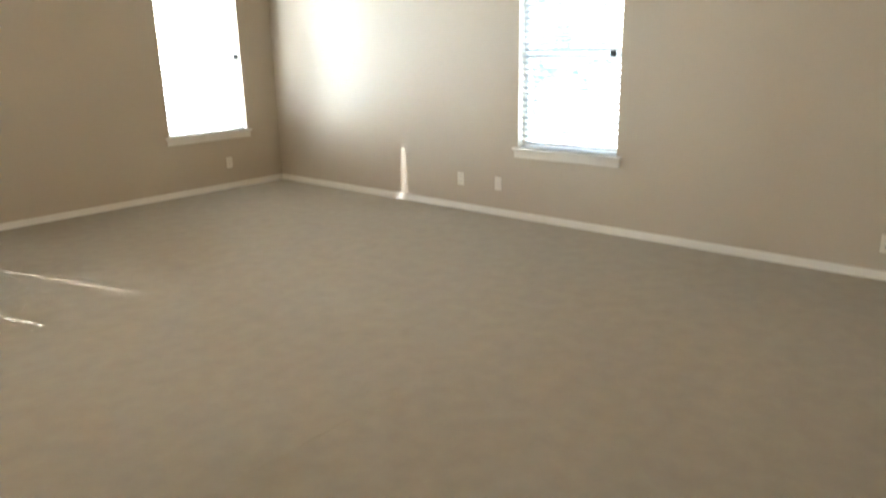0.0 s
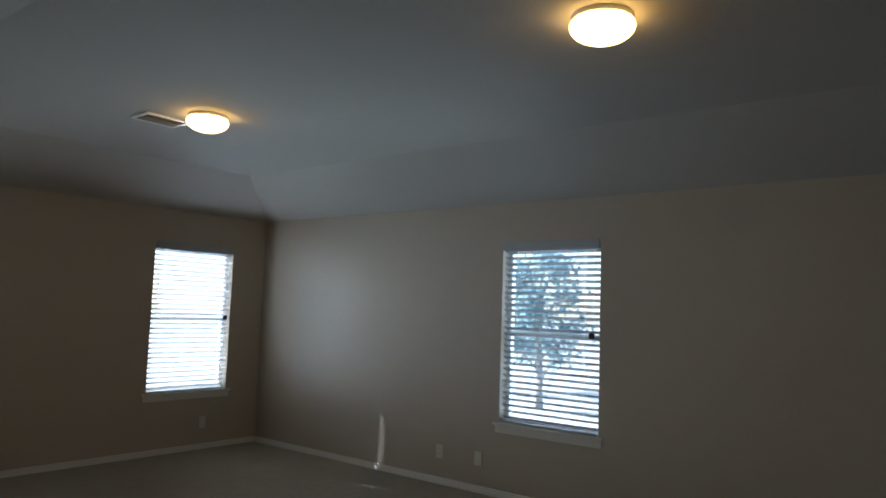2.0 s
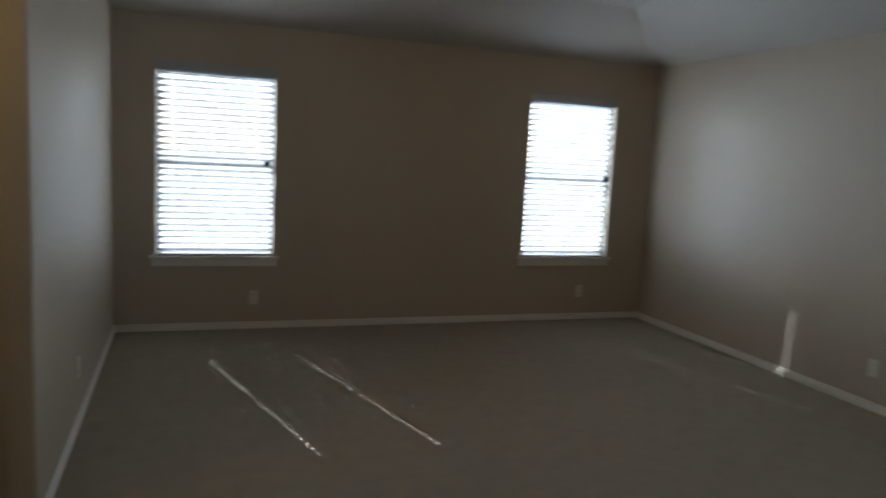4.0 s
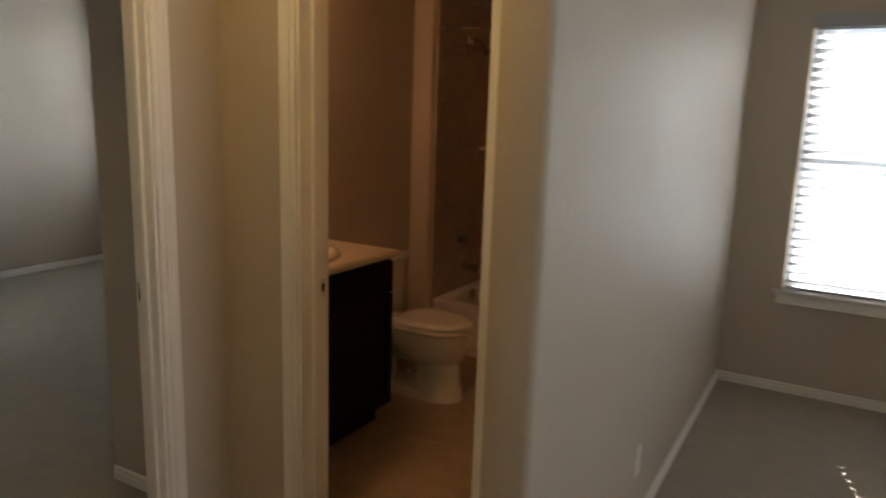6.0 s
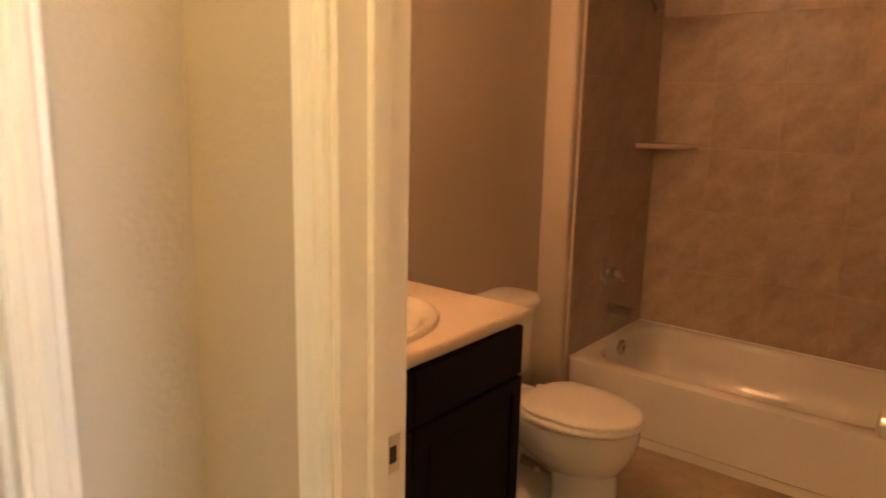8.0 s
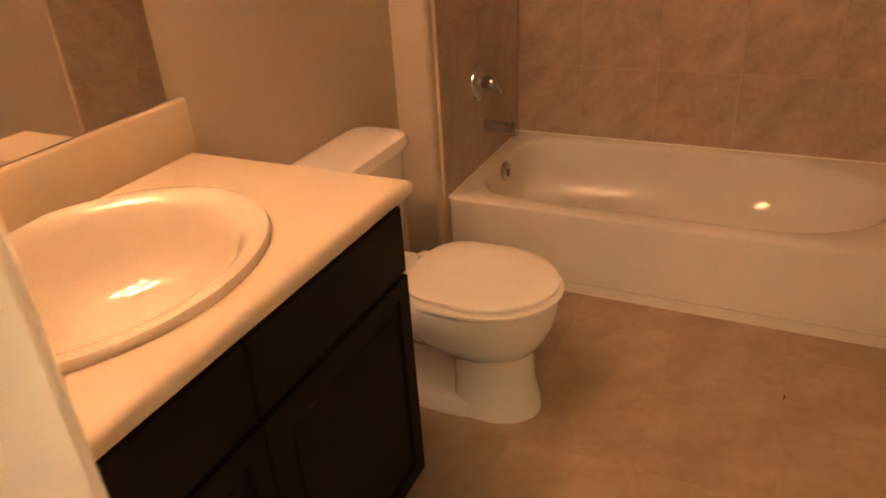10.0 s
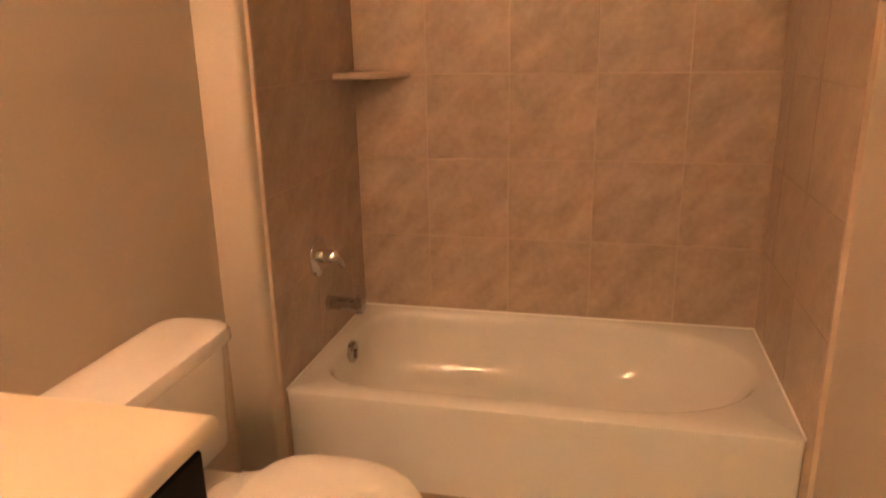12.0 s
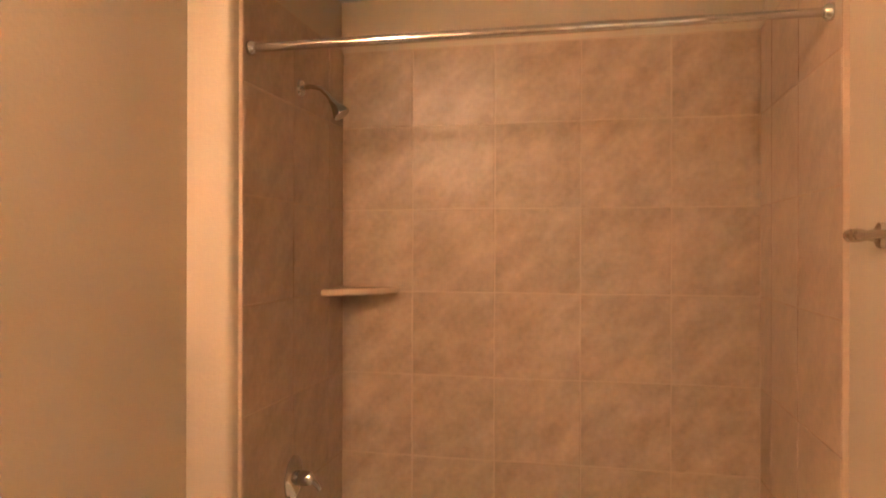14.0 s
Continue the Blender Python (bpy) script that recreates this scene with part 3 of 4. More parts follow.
def tub_fittings():
    v = thing("shower_valve", "chrome single-lever shower valve on the tiles", "shower valve", at=(0.0, -0.470, 0.692))
    bm = B()
    revolve(bm, ((0.0, 0.0), (0.074, 0.0), (0.073, 0.005), (0.066, 0.009), (0.045, 0.015), (0.030, 0.018), (0.0, 0.018)), axis="x")
    part("escutcheon", bm, M_chrome, v, "round chrome plate", True)
    bm = B()
    revolve(bm, ((0.024, 0.014), (0.026, 0.04), (0.022, 0.062), (0.012, 0.070), (0.0, 0.071)), axis="x", seg=20)
    hub = part("hub", bm, M_chrome, v, "", True)
    bm = B()
    tube(bm, ((0.055, 0.0, 0.0), (0.066, 0.008, -0.010), (0.074, 0.022, -0.026), (0.078, 0.034, -0.044)), [0.013, 0.011, 0.009, 0.008], 10)
    part("lever", bm, M_chrome, hub, "chrome lever handle", True)
    s = thing("tub_spout", "chrome tub spout above the tub's end", "tub spout", at=(0.0, -0.405, 0.492))
    bm = B()
    tube(bm, ((0.0, 0, 0), (0.006, 0, 0.0), (0.010, 0, 0), (0.09, 0, -0.002), (0.110, 0, -0.003), (0.116, 0, -0.003), (0.134, 0, -0.004), (0.138, 0, -0.004)), [0.030, 0.030, 0.025, 0.024, 0.024, 0.028, 0.028, 0.024], 16)
    cyl(bm, (0.120, 0, -0.012), (0.120, 0, -0.034), 0.016, 0.015, 14)
    part("spout_body", bm, M_chrome, s, "", True)
    bm = B()
    cyl(bm, (0.118, 0, 0.018), (0.118, 0, 0.036), 0.005, seg=10)
    part("diverter_knob", bm, M_chrome, s, "", True)
    h = thing("wall_shower", "small chrome shower head on a curved arm", "shower head", at=(0.0, -0.42, 2.010))
    bm = B()
    revolve(bm, ((0.0, 0.0), (0.030, 0.0), (0.026, 0.008), (0.012, 0.012), (0.0, 0.012)), axis="x", seg=20)
    part("flange", bm, M_chrome, h, "", True)
    bm = B()
    tube(bm, ((0, 0, 0), (0.04, 0, 0.004), (0.075, 0, -0.004), (0.10, 0, -0.028), (0.118, 0, -0.052)), 0.0085, 12)
    part("arm", bm, M_chrome, h, "", True)
    bm = B()
    tube(bm, ((0.114, 0, -0.047), (0.122, 0, -0.058), (0.130, 0, -0.068), (0.146, 0, -0.090), (0.151, 0, -0.097)), [0.013, 0.013, 0.018, 0.030, 0.029], 18)
    part("head", bm, M_chrome, h, "", True)
    r = thing("shower_rod", "straight chrome shower curtain rod without a curtain", "shower rod", at=(0.78, -0.787, 2.046))
    bm = B()
    cyl(bm, (-0.775, 0, 0), (0.28, 0, 0), 0.0135, seg=18)
    part("outer_tube", bm, M_chrome, r, "", True)
    bm = B()
    cyl(bm, (0.26, 0, 0), (0.775, 0, 0), 0.0115, seg=18)
    part("inner_tube", bm, M_chrome, r, "", True)
    for s_, x in ((1, -0.78), (-1, 0.78)):
        bm = B()
        revolve(bm, [(0.0, 0.0), (0.022, 0.0), (0.022, s_ * 0.012), (0.014, s_ * 0.022), (0.0, s_ * 0.022)], (x, 0, 0), "x", 20)
        part("end_cap", bm, M_chrome, r, "", True)
    c = thing("corner_shelf", "triangular tiled corner shelf in the shower", "shelf", at=(0.0, 0.0, 1.298))
    bm = B()
    arc = [(0.225 * math.cos(a), -0.225 * math.sin(a)) for a in (0, 0.3, 0.6, 0.8, 1.0, 1.27, 1.5708)]
    arc = [(0.0005, -0.0005)] + [(0.72 * x + 0.28 * (0.225 - abs(y)) if 0.001 < x < 0.22 else x, 0.72 * y - 0.28 * (0.225 - abs(x)) if 0.001 < x < 0.22 else y) for x, y in arc]
    loft(bm, [[(x * k, y * k, zz) for x, y in arc] for k, zz in ((0.96, -0.015), (1.02, -0.009), (1.02, 0.006), (1.0, 0.012))])
    part("shelf_slab", bm, M_shelf, c, "tan ceramic slab")


tub_fittings()


# ---- bathroom: toilet ----
def egg(x0, x1, w, z, back=0.55, n=32, cy=0.0):
    """An egg-shaped ring from x0 (back) to x1 (front)."""
    cx = x0 + (x1 - x0) * 0.53
    pts = []
    for k in range(n):
        a = k * math.tau / n
        c, s = math.cos(a), math.sin(a)
        x = cx + (x1 - cx if c > 0 else cx - x0) * (abs(c) ** (1.0 if c > 0 else back)) * (1 if c > 0 else -1)
        pts.append((x, cy + w * s * (1 - 0.06 * max(c, 0)), z))
    return pts


def toilet():
    d = thing("toilet", "white two-piece toilet with closed lid beside the vanity", "toilet", at=(-0.15, -1.455, 0))
    d.scale = (1.0, 1.0, 1.065)
    bm = B()
    loft(bm, [egg(0.42, 0.690, 0.085, 0.17, 0.7), egg(0.40, 0.705, 0.105, 0.195, 0.7), egg(0.36, 0.730, 0.138, 0.225, 0.7),
              egg(0.31, 0.752, 0.162, 0.262, 0.65), egg(0.26, 0.768, 0.177, 0.305, 0.6), egg(0.23, 0.774, 0.182, 0.345, 0.6),
              egg(0.23, 0.772, 0.181, 0.364, 0.6), egg(0.25, 0.755, 0.168, 0.371, 0.6)])
    part("bowl", bm, M_porcelain, d, "white porcelain bowl", True)
    bm = B()
    loft(bm, [egg(0.46, 0.730, 0.111, 0.0, 0.4), egg(0.46, 0.730, 0.111, 0.012, 0.4), egg(0.468, 0.725, 0.106, 0.04, 0.4),
              egg(0.472, 0.708, 0.097, 0.11, 0.4), egg(0.465, 0.705, 0.099, 0.19, 0.4), egg(0.45, 0.71, 0.108, 0.225, 0.4)])
    part("pedestal", bm, M_porcelain, d, "", True)
    bm = B()
    loft(bm, [rounded(0.12 + e, 0.55, -0.118 + e, 0.118 - e, 0.04, z, 6) for e, z in ((0.0, 0.0), (0.0, 0.035), (0.008, 0.048), (0.03, 0.052))])
    part("foot", bm, M_porcelain, d, "", True)
    bm = B()
    tube(bm, ((0.52, 0, 0.17), (0.44, 0, 0.215), (0.35, 0, 0.235), (0.27, 0, 0.21), (0.225, 0, 0.14), (0.22, 0, 0.04)), [0.06, 0.07, 0.075, 0.075, 0.075, 0.08], 18)
    part("trapway", bm, M_porcelain, d, "", True)
    bm = B()
    loft(bm, [rounded(0.04, 0.30 + e, -0.09 - w, 0.09 + w, 0.05, z, 6) for e, w, z in
              ((0.0, -0.02, 0.19), (0.04, 0.01, 0.24), (0.07, 0.03, 0.30), (0.08, 0.045, 0.350), (0.075, 0.04, 0.362))])
    part("rear_shelf", bm, M_porcelain, d, "", True)
    bm = B()
    loft(bm, [rounded(0.02 + a, 0.198 + b, -0.225 - c, 0.270 + c, 0.055, z, 6) for a, b, c, z in
              ((0.02, -0.02, -0.03, 0.362), (0.0, 0.0, -0.008, 0.39), (0.0, 0.0, 0.0, 0.50), (0.0, 0.006, 0.006, 0.648))])
    tank = part("tank", bm, M_porcelain, d, "white porcelain tank", True)
    bm = B()
    loft(bm, [rounded(0.008, 0.216, -0.246, 0.293, 0.068, 0.648, 8), rounded(0.004, 0.221, -0.250, 0.297, 0.070, 0.655, 8),
              rounded(0.004, 0.221, -0.250, 0.297, 0.070, 0.671, 8), rounded(0.012, 0.213, -0.242, 0.289, 0.065, 0.683, 8),
              rounded(0.03, 0.193, -0.223, 0.270, 0.055, 0.687, 8)])
    part("tank_lid", bm, M_porcelain, tank, "", True)
    bm = B()
    cyl(bm, (0.20, -0.16, 0.60), (0.228, -0.16, 0.60), 0.012, seg=14)
    tube(bm, ((0.226, -0.16, 0.60), (0.231, -0.13, 0.597), (0.231, -0.09, 0.592)), [0.007, 0.006, 0.008], 8)
    part("flush_lever", bm, M_chrome, tank, "chrome flush lever", True)
    bm = B()
    loft(bm, [egg(0.365, 0.758, 0.161, 0.366, 0.42), egg(0.365, 0.758, 0.161, 0.375, 0.42), egg(0.345, 0.781, 0.184, 0.376, 0.42), egg(0.340, 0.786, 0.189, 0.380, 0.42), egg(0.340, 0.786, 0.189, 0.388, 0.42), egg(0.345, 0.781, 0.184, 0.391, 0.42)])
    part("seat", bm, M_seat, d, "white plastic seat", True)
    bm = B()
    loft(bm, [egg(0.365, 0.745, 0.150, 0.388, 0.42), egg(0.365, 0.745, 0.150, 0.396, 0.42), egg(0.348, 0.771, 0.176, 0.397, 0.42), egg(0.345, 0.775, 0.180, 0.400, 0.42),
              egg(0.346, 0.774, 0.179, 0.408, 0.42), egg(0.36, 0.760, 0.166, 0.414, 0.42), egg(0.42, 0.70, 0.11, 0.417, 0.8)])
    part("lid", bm, M_seat, d, "closed white lid", True)
    for y in (-0.075, 0.075):
        bm = B()
        box(bm, 0.322, 0.350, y - 0.018, y + 0.018, 0.364, 0.400, 0.006, 2)
        part("hinge", bm, M_seat, d, "", True)
    for y in (-0.112, 0.112):
        bm = B()
        revolve(bm, ((0.0, 0.022), (0.008, 0.02), (0.013, 0.008), (0.014, 0.0), (0.0, 0.0)), (0.33, y * 0.85, 0.046), seg=12)
        part("bolt_cap", bm, M_seat, d, "", True)


toilet()


# ---- bathroom: vanity ----
VX, VY0, VY1, VZ = 0.436, -2.913, -1.871, 0.893
SINK = (0.11, -2.375, 0.265, 0.318)


def vanity():
    d = thing("vanity_cabinet", "dark espresso wooden vanity cabinet under the white top", "cabinet", at=(-0.15, -2.4, 0))
    o = Vector((-0.15, -2.4, 0))

    def bx(bm, x0, x1, y0, y1, z0, z1, b=0.002):
        return box(bm, x0 - o.x, x1 - o.x, y0 - o.y, y1 - o.y, z0, z1, b, 1)
    bm = B()
    y0, y1 = VY0 + 0.004, VY1 - 0.014
    bx(bm, -0.148, 0.395, y0, y0 + 0.016, 0.10, 0.857)
    bx(bm, -0.148, 0.395, y1 - 0.016, y1, 0.10, 0.857)
    bx(bm, -0.148, 0.375, y0 + 0.016, y1 - 0.016, 0.10, 0.116)
    bx(bm, -0.148, -0.140, y0 + 0.016, y1 - 0.016, 0.116, 0.857)
    bx(bm, 0.376, 0.395, y0 + 0.016, y1 - 0.016, 0.117, 0.857)
    part("body", bm, M_espresso, d)
    bm = B()
    bx(bm, -0.148, 0.33, VY0 + 0.004, VY1 - 0.03, 0.0, 0.10)
    part("toe_kick", bm, M_espresso, d)
    mid = (VY0 + VY1) / 2
    for y0, y1 in ((VY0 + 0.02, mid - 0.003), (mid + 0.003, VY1 - 0.018)):
        bm = B()
        bx(bm, 0.395, 0.415, y0, y1, 0.685, 0.838, 0.004)
        part("drawer_front", bm, M_espresso, d, "plain dark drawer front")
        w = 0.058
        door = B()
        bx(door, 0.395, 0.415, y0, y1, 0.115, 0.675, 0)
        face = max(door.faces, key=lambda f: f.calc_center_median().x)
        bmesh.ops.inset_region(door, faces=[face], thickness=w, depth=0.0)
        bmesh.ops.inset_region(door, faces=[face], thickness=0.006, depth=-0.010)
        dd = part("door", door, M_espresso, d, "dark framed cabinet door")
        bm = B()
        bx(bm, 0.404, 0.4075, y0 + w + 0.012, y1 - w - 0.012, 0.115 + w + 0.012, 0.675 - w - 0.012, 0.002)
        part("panel", bm, M_espresso, dd)

    c = thing("countertop", "cream cultured-marble vanity top with backsplash", "countertop", at=(0, 0, VZ))
    n = 56
    cx, cy, a, b = SINK

    def rect_ring(x0, x1, y0, y1, z):
        pts = []
        for k in range(n):
            t = k * math.tau / n
            dx, dy = math.cos(t), math.sin(t)
            s = min(((x1 - cx) / dx if dx > 1e-6 else (x0 - cx) / dx if dx < -1e-6 else 9),
                    ((y1 - cy) / dy if dy > 1e-6 else (y0 - cy) / dy if dy < -1e-6 else 9))
            pts.append((cx + s * dx, cy + s * dy, z))
        for tx, ty in ((x0, y0), (x0, y1), (x1, y0), (x1, y1)):
            i = min(range(n), key=lambda q: (pts[q][0] - tx) ** 2 + (pts[q][1] - ty) ** 2)
            pts[i] = (tx, ty, z)
        return pts

    def oval(s, z):
        return [(cx + a * s * math.cos(k * math.tau / n), cy + b * s * math.sin(k * math.tau / n), z) for k in range(n)]
    bm = B()
    x0, x1, y0, y1 = -0.149, VX, VY0, VY1
    loft(bm, [oval(0.93, -0.034), rect_ring(x0, x1 - 0.006, y0, y1 - 0.004, -0.034), rect_ring(x0, x1 - 0.001, y0, y1 - 0.001, -0.028),
              rect_ring(x0, x1, y0, y1, -0.014), rect_ring(x0, x1 - 0.003, y0, y1 - 0.003, -0.006),
              rect_ring(x0, x1 - 0.009, y0, y1 - 0.008, -0.0015), rect_ring(x0, x1 - 0.018, y0, y1 - 0.016, 0.0), oval(0.93, 0.0), oval(0.93, -0.034)], cap_start=False, cap_end=False)
    part("top_slab", bm, M_counter, c, "", True)
    bm = B()
    box(bm, -0.1485, -0.128, VY0, VY1 + 0.006, -0.002, 0.126, 0.006, 3)
    part("backsplash", bm, M_counter, c, "", True)

    s = thing("sink", "cream oval drop-in sink with a rolled rim", "sink", at=(0, 0, VZ))
    bm = B()
    prof = ((0.955, 0.001), (1.0, 0.001), (1.002, 0.008), (0.985, 0.016), (0.95, 0.019), (0.90, 0.016), (0.85, 0.008), (0.81, -0.006), (0.78, -0.035),
            (0.74, -0.085), (0.66, -0.125), (0.48, -0.150), (0.25, -0.160), (0.08, -0.162))
    loft(bm, [oval(r, z) for r, z in prof], cap_start=False)
    part("basin", bm, M_sink, s, "cream porcelain basin", True)
    bm = B()
    revolve(bm, ((0.0, 0.004), (0.018, 0.003), (0.022, 0.0), (0.0, -0.002)), (cx, cy, -0.162), seg=20)
    part("drain", bm, M_chrome, s, "chrome drain", True)
    bm = B()
    revolve(bm, ((0.0, 0.003), (0.008, 0.002), (0.010, 0.0), (0.0, 0.0)), (cx + a * 0.735, cy, -0.052), "x", 16)
    part("overflow_hole", bm, M_chrome, s, "", True)

    m = thing("mirror", "frameless wall mirror above the vanity backsplash", "mirror", at=(-0.15, -2.42, 1.49))
    bm = B()
    box(bm, 0.002, 0.008, -0.465, 0.511, -0.468, 0.46, 0.001, 1)
    part("mirror_pane", bm, M_mirror, m)

    v = thing("vanity_light", "lit three-globe vanity light bar above the mirror", "wall light", at=(-0.15, -2.38, 2.34))
    bm = B()
    box(bm, 0.001, 0.03, -0.30, 0.30, -0.05, 0.05, 0.008, 2)
    part("back_plate", bm, M_nickel, v)
    for y in (-0.2, 0.0, 0.2):
        bm = B()
        cyl(bm, (0.03, y, 0), (0.088, y, 0), 0.022, seg=14)
        h = part("socket", bm, M_nickel, v)
        bm = B()
        bmesh.ops.create_uvsphere(bm, u_segments=16, v_segments=10, radius=0.048, matrix=Matrix.Translation((0.132, y, 0)))
        part("globe", bm, M_globe, h, "glowing glass globe", True)


vanity()


# ---- bathroom: door, towel bar ----
def bath_door():
    d = thing("bathroom_door", "white painted panel door standing open against the bathroom wall", "door", at=(1.468, -2.908, 0.0))
    d.rotation_euler.z = radians(4.0)
    bm = B()
    x0, x1, y0, y1 = 0.012, 0.047, 0.004, 0.648
    box(bm, x0, x1, y0, y1, 0.012, 2.03, 0.002, 1)
    leaf = part("leaf", bm, M_trim, d)
    for z0, z1 in ((0.22, 0.82), (1.02, 1.86)):
        bm = B()
        loft(bm, [[(x0 - 0.0005 - h, a, b) for a, b in ((0.12 + i, z0 + i), (0.50 - i, z0 + i), (0.50 - i, z1 - i), (0.12 + i, z1 - i))]
                  for i, h in ((0.0, 0.0), (0.008, 0.006), (0.02, 0.006), (0.03, 0.002))])
        part("raised_panel", bm, M_trim, leaf)
    for sx, x in ((-1, x0), (1, x1)):
        bm = B()
        revolve(bm, [(0.0, 0.0), (0.032, 0.0), (0.030, sx * 0.006), (0.013, sx * 0.010), (0.012, sx * 0.024), (0.022, sx * 0.032),
                     (0.027, sx * 0.044), (0.024, sx * 0.056), (0.012, sx * 0.061), (0.0, sx * 0.062)], (x, 0.575, 0.985), "x", 24)
        if sx < 0:
            part("door_knob", bm, M_nickel, leaf, "round satin nickel door knob", True)
        else:
            bm.free()
    bm = B()
    box(bm, 0.020, 0.040, y1 - 0.001, y1 + 0.002, 0.945, 1.005)
    part("latch_plate", bm, M_nickel, leaf)
    for z in (0.2, 1.0, 1.82):
        bm = B()
        cyl(bm, (0.008, 0.0, z - 0.045), (0.008, 0.0, z + 0.045), 0.006, seg=10)
        part("hinge", bm, M_nickel, d, "satin nickel hinge")


bath_door()


def towel_bar():
    d = thing("towel_bar", "brushed nickel towel bar on the bathroom wall", "towel bar", at=(1.575, -1.335, 1.490))
    for y in (-0.27, 0.27):
        bm = B()
        revolve(bm, ((0.0, -0.001), (0.028, -0.001), (0.026, -0.010), (0.014, -0.016), (0.011, -0.030), (0.014, -0.045), (0.014, -0.062), (0.0, -0.064)),
                (0, y, 0), "x", 20)
        part("post", bm, M_nickel, d, "", True)
    bm = B()
    cyl(bm, (-0.052, -0.30, 0), (-0.052, 0.30, 0), 0.009, seg=14)
    part("bar", bm, M_nickel, d, "", True)
    for s in (-1, 1):
        bm = B()
        revolve(bm, [(0.0095, s * 0.292), (0.013, s * 0.297), (0.014, s * 0.306), (0.009, s * 0.315), (0.0, s * 0.318)], (-0.052, 0, 0), "y", 14)
        part("finial", bm, M_nickel, d, "", True)


towel_bar()


# ---- outlets, vent ----
def wall_plate(m, kind):
    d = thing("wall_outlet", "ivory duplex outlet plate low on the wall" if kind == "outlet" else "ivory cable plate low on the wall", "outlet", "outlet plates")
    d.matrix_world = m
    bm = B()
    box(bm, -0.036, 0.036, -0.006, -0.0005, -0.058, 0.058, 0.003, 2)
    part("cover_plate", bm, M_plate, d)
    if kind == "outlet":
        for z in (-0.024, 0.024):
            bm = B()
            box(bm, -0.017, 0.017, -0.009, -0.005, z - 0.015, z + 0.015, 0.003, 2)
            s = part("socket", bm, M_plate, d)
            bm = B()
            for x in (-0.007, 0.007):
                box(bm, x - 0.0014, x + 0.0014, -0.0096, -0.008, z - 0.004, z + 0.006)
            part("slots", bm, M_dark, s)
    else:
        bm = B()
        cyl(bm, (0, -0.005, 0), (0, -0.016, 0), 0.0055, seg=12)
        part("coax_jack", bm, M_nickel, d)


wall_plate(pose(2.765, Y1, 0.263), "outlet")
wall_plate(pose(5.83, Y1, 0.275), "outlet")
wall_plate(pose(X1, -2.91, 0.280, 0, 0, -90), "outlet")
wall_plate(pose(X1, -3.33, 0.280, 0, 0, -90), "cable")
wall_plate(pose(X1, -6.27, 0.23, 0, 0, -90), "outlet")
wall_plate(pose(X0 + 0.0193, -2.19, 0.302, 0, 0, 89.43), "outlet")


def ceiling_vent(x, y, z):
    d = thing("ceiling_vent", "white louvred air vent beside the ceiling light", "air vent", at=(x, y, z))
    for a in ((-0.16, -0.135, -0.11, 0.11), (0.135, 0.16, -0.11, 0.11), (-0.135, 0.135, -0.11, -0.085), (-0.135, 0.135, 0.085, 0.11)):
        bm = B()
        box(bm, *a, -0.012, -0.0005, 0.003, 1)
        part("frame", bm, M_metalw, d)
    bm = B()
    box(bm, -0.135, 0.135, -0.085, 0.085, -0.0025, -0.0005)
    part("backing", bm, M_dark, d, "dark duct opening")
    me = None
    for i in range(8):
        if me is None:
            bm = B()
            box(bm, -0.133, 0.133, -0.008, 0.008, -0.0008, 0.0008)
            s = part("louvre", bm, M_louvre, d)
            me = s.data
        else:
            s = new("louvre", me)
            s.parent = d
        s.matrix_basis = pose(0, -0.072 + i * 0.0205, -0.008, 58 if i < 4 else -58, 0, 0)


ceiling_vent(3.95, -2.43, ZF)


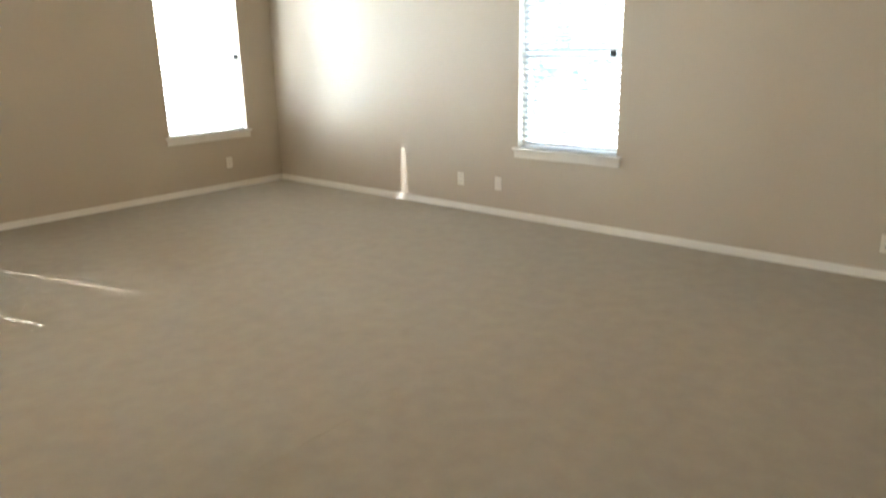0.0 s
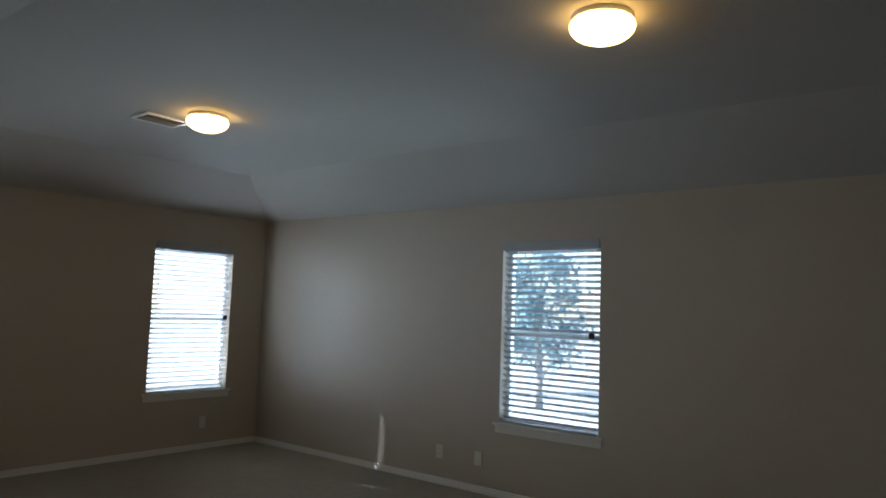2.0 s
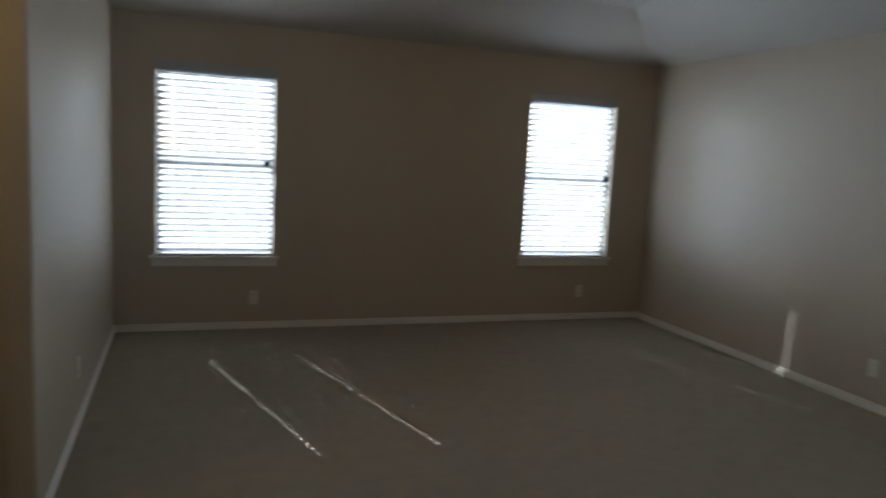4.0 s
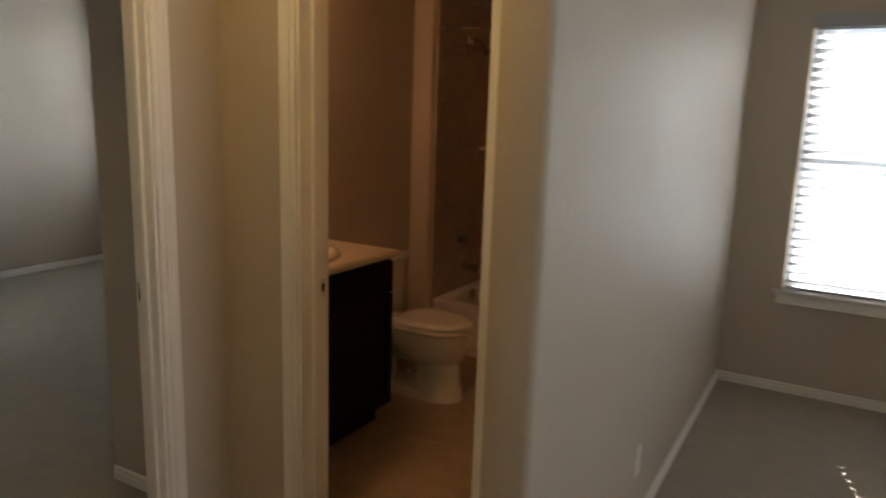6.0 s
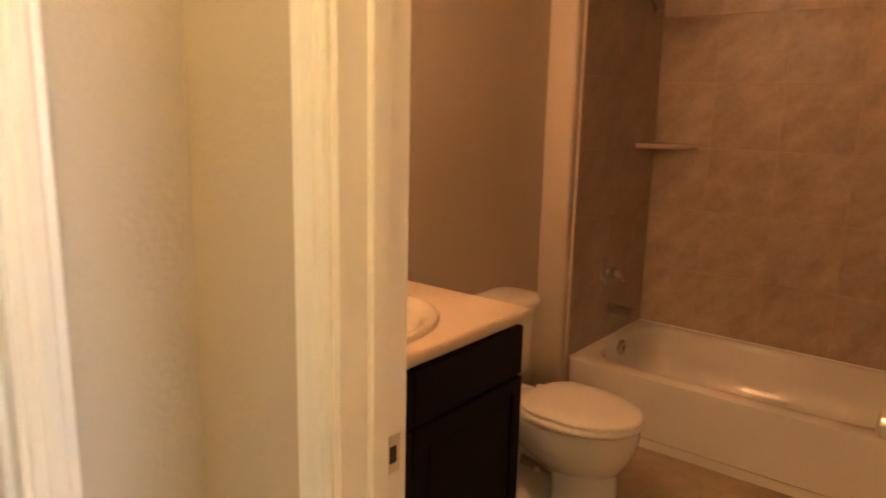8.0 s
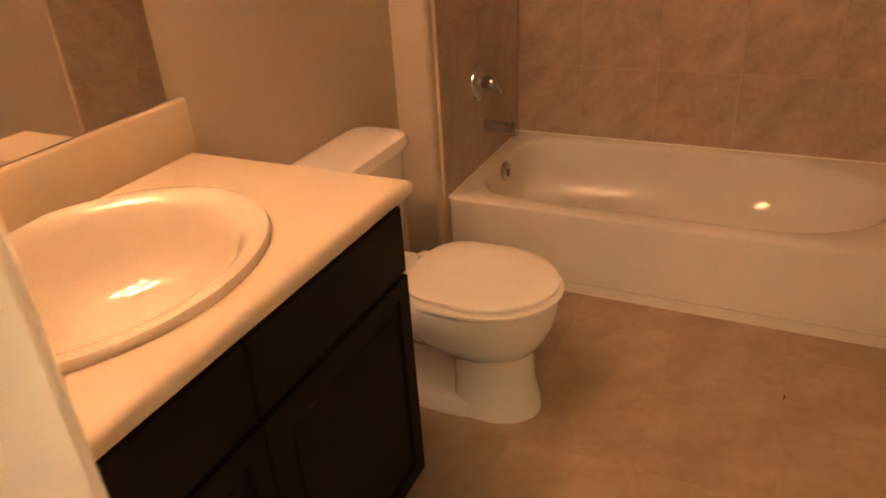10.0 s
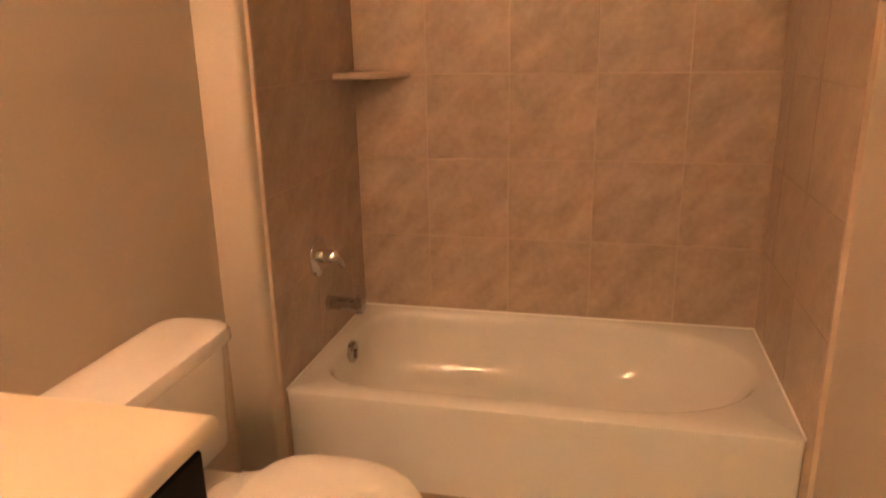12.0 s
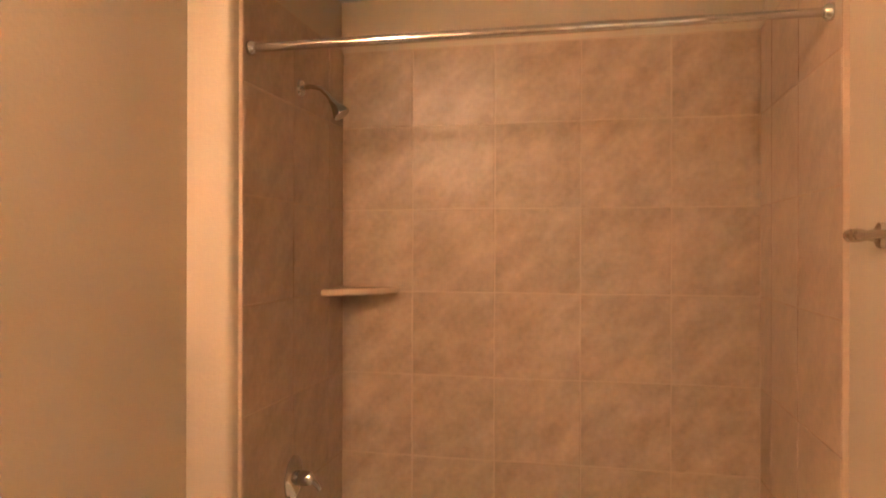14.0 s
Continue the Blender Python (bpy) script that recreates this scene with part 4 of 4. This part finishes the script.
bm = B()
loft(bm, [[(x, -4.963, -0.001), (x, -4.957, -0.001), (x, -4.959, 0.0014), (x, -4.961, 0.0014)] for x in (1.75, 6.48)])
setting("carpet_seam", bm, M_carpet, "faint seam across the beige carpet", "carpet seam")
d = thing("splinter", "tiny dark wood splinter lying on the bathroom floor", "splinter", at=(1.233, -1.15, 0.003))
bm = B()
tube(bm, ((-0.004, -0.014, 0.002), (0.0, 0.0, 0.003), (0.001, 0.013, 0.002)), [0.0012, 0.002, 0.001], 6)
part("sliver", bm, M_espresso, d)


# ---- outside ----
def tree(x, y, height, spread, seed):
    """A broad yard tree: a tapered trunk with limbs and a ragged crown of leaf clumps."""
    rnd = random.Random(seed)
    d = thing("tree", "leafy green yard tree seen through the blind", "tree", "yard trees", (x, y, -3.1))
    bm = B()
    tube(bm, ((0, 0, 0), (0.05, 0.02, height * 0.2), (0.0, 0.1, height * 0.45), (0.1, 0.05, height * 0.8)), [0.22, 0.17, 0.12, 0.05], 10)
    tips = []
    for i in range(9):
        a, z = i * 2.4, height * (0.14 + 0.07 * i)
        r = spread * rnd.uniform(0.5, 0.9) * (1 - 0.5 * i / 9)
        tip = Vector((r * math.cos(a), r * math.sin(a), z + height * 0.16))
        tube(bm, ((0.02, 0.05, z), tip * 0.5 + Vector((0, 0, z * 0.55)), tip), [0.07, 0.045, 0.02], 6)
        tips.append(tip)
    part("trunk", bm, M_bark, d, "grey-brown trunk with limbs", True)
    verts, faces = [], []
    for k in range(3600):
        t = rnd.choice(tips)
        c = t + Vector((rnd.gauss(0, 0.42), rnd.gauss(0, 0.42), rnd.gauss(0.15, 0.38))) * spread * 0.42
        u = Vector((rnd.uniform(-1, 1), rnd.uniform(-1, 1), rnd.uniform(-1, 1))).normalized()
        v = u.orthogonal().normalized()
        s = rnd.uniform(0.09, 0.2)
        n = len(verts)
        verts += [c - u * s, c + v * s * 0.45, c + u * s, c - v * s * 0.45]
        faces.append((n, n + 1, n + 2, n + 3))
    me = bpy.data.meshes.new("crown")
    me.from_pydata([tuple(p) for p in verts], [], faces)
    me.materials.append(M_leaf)
    cr = new("crown", me)
    cr.parent = d
    tagged(cr, "ragged crown of small leaves")


for k, (x, y, h, s) in enumerate(((31, 3.6, 6.6, 2.8), (32, 11.3, 8.4, 2.7), (30, -1.6, 5.4, 2.4), (37, 16.5, 8.2, 3.0), (38, -7.0, 5.6, 2.8))):
    tree(x, y, h, s, k + 3)
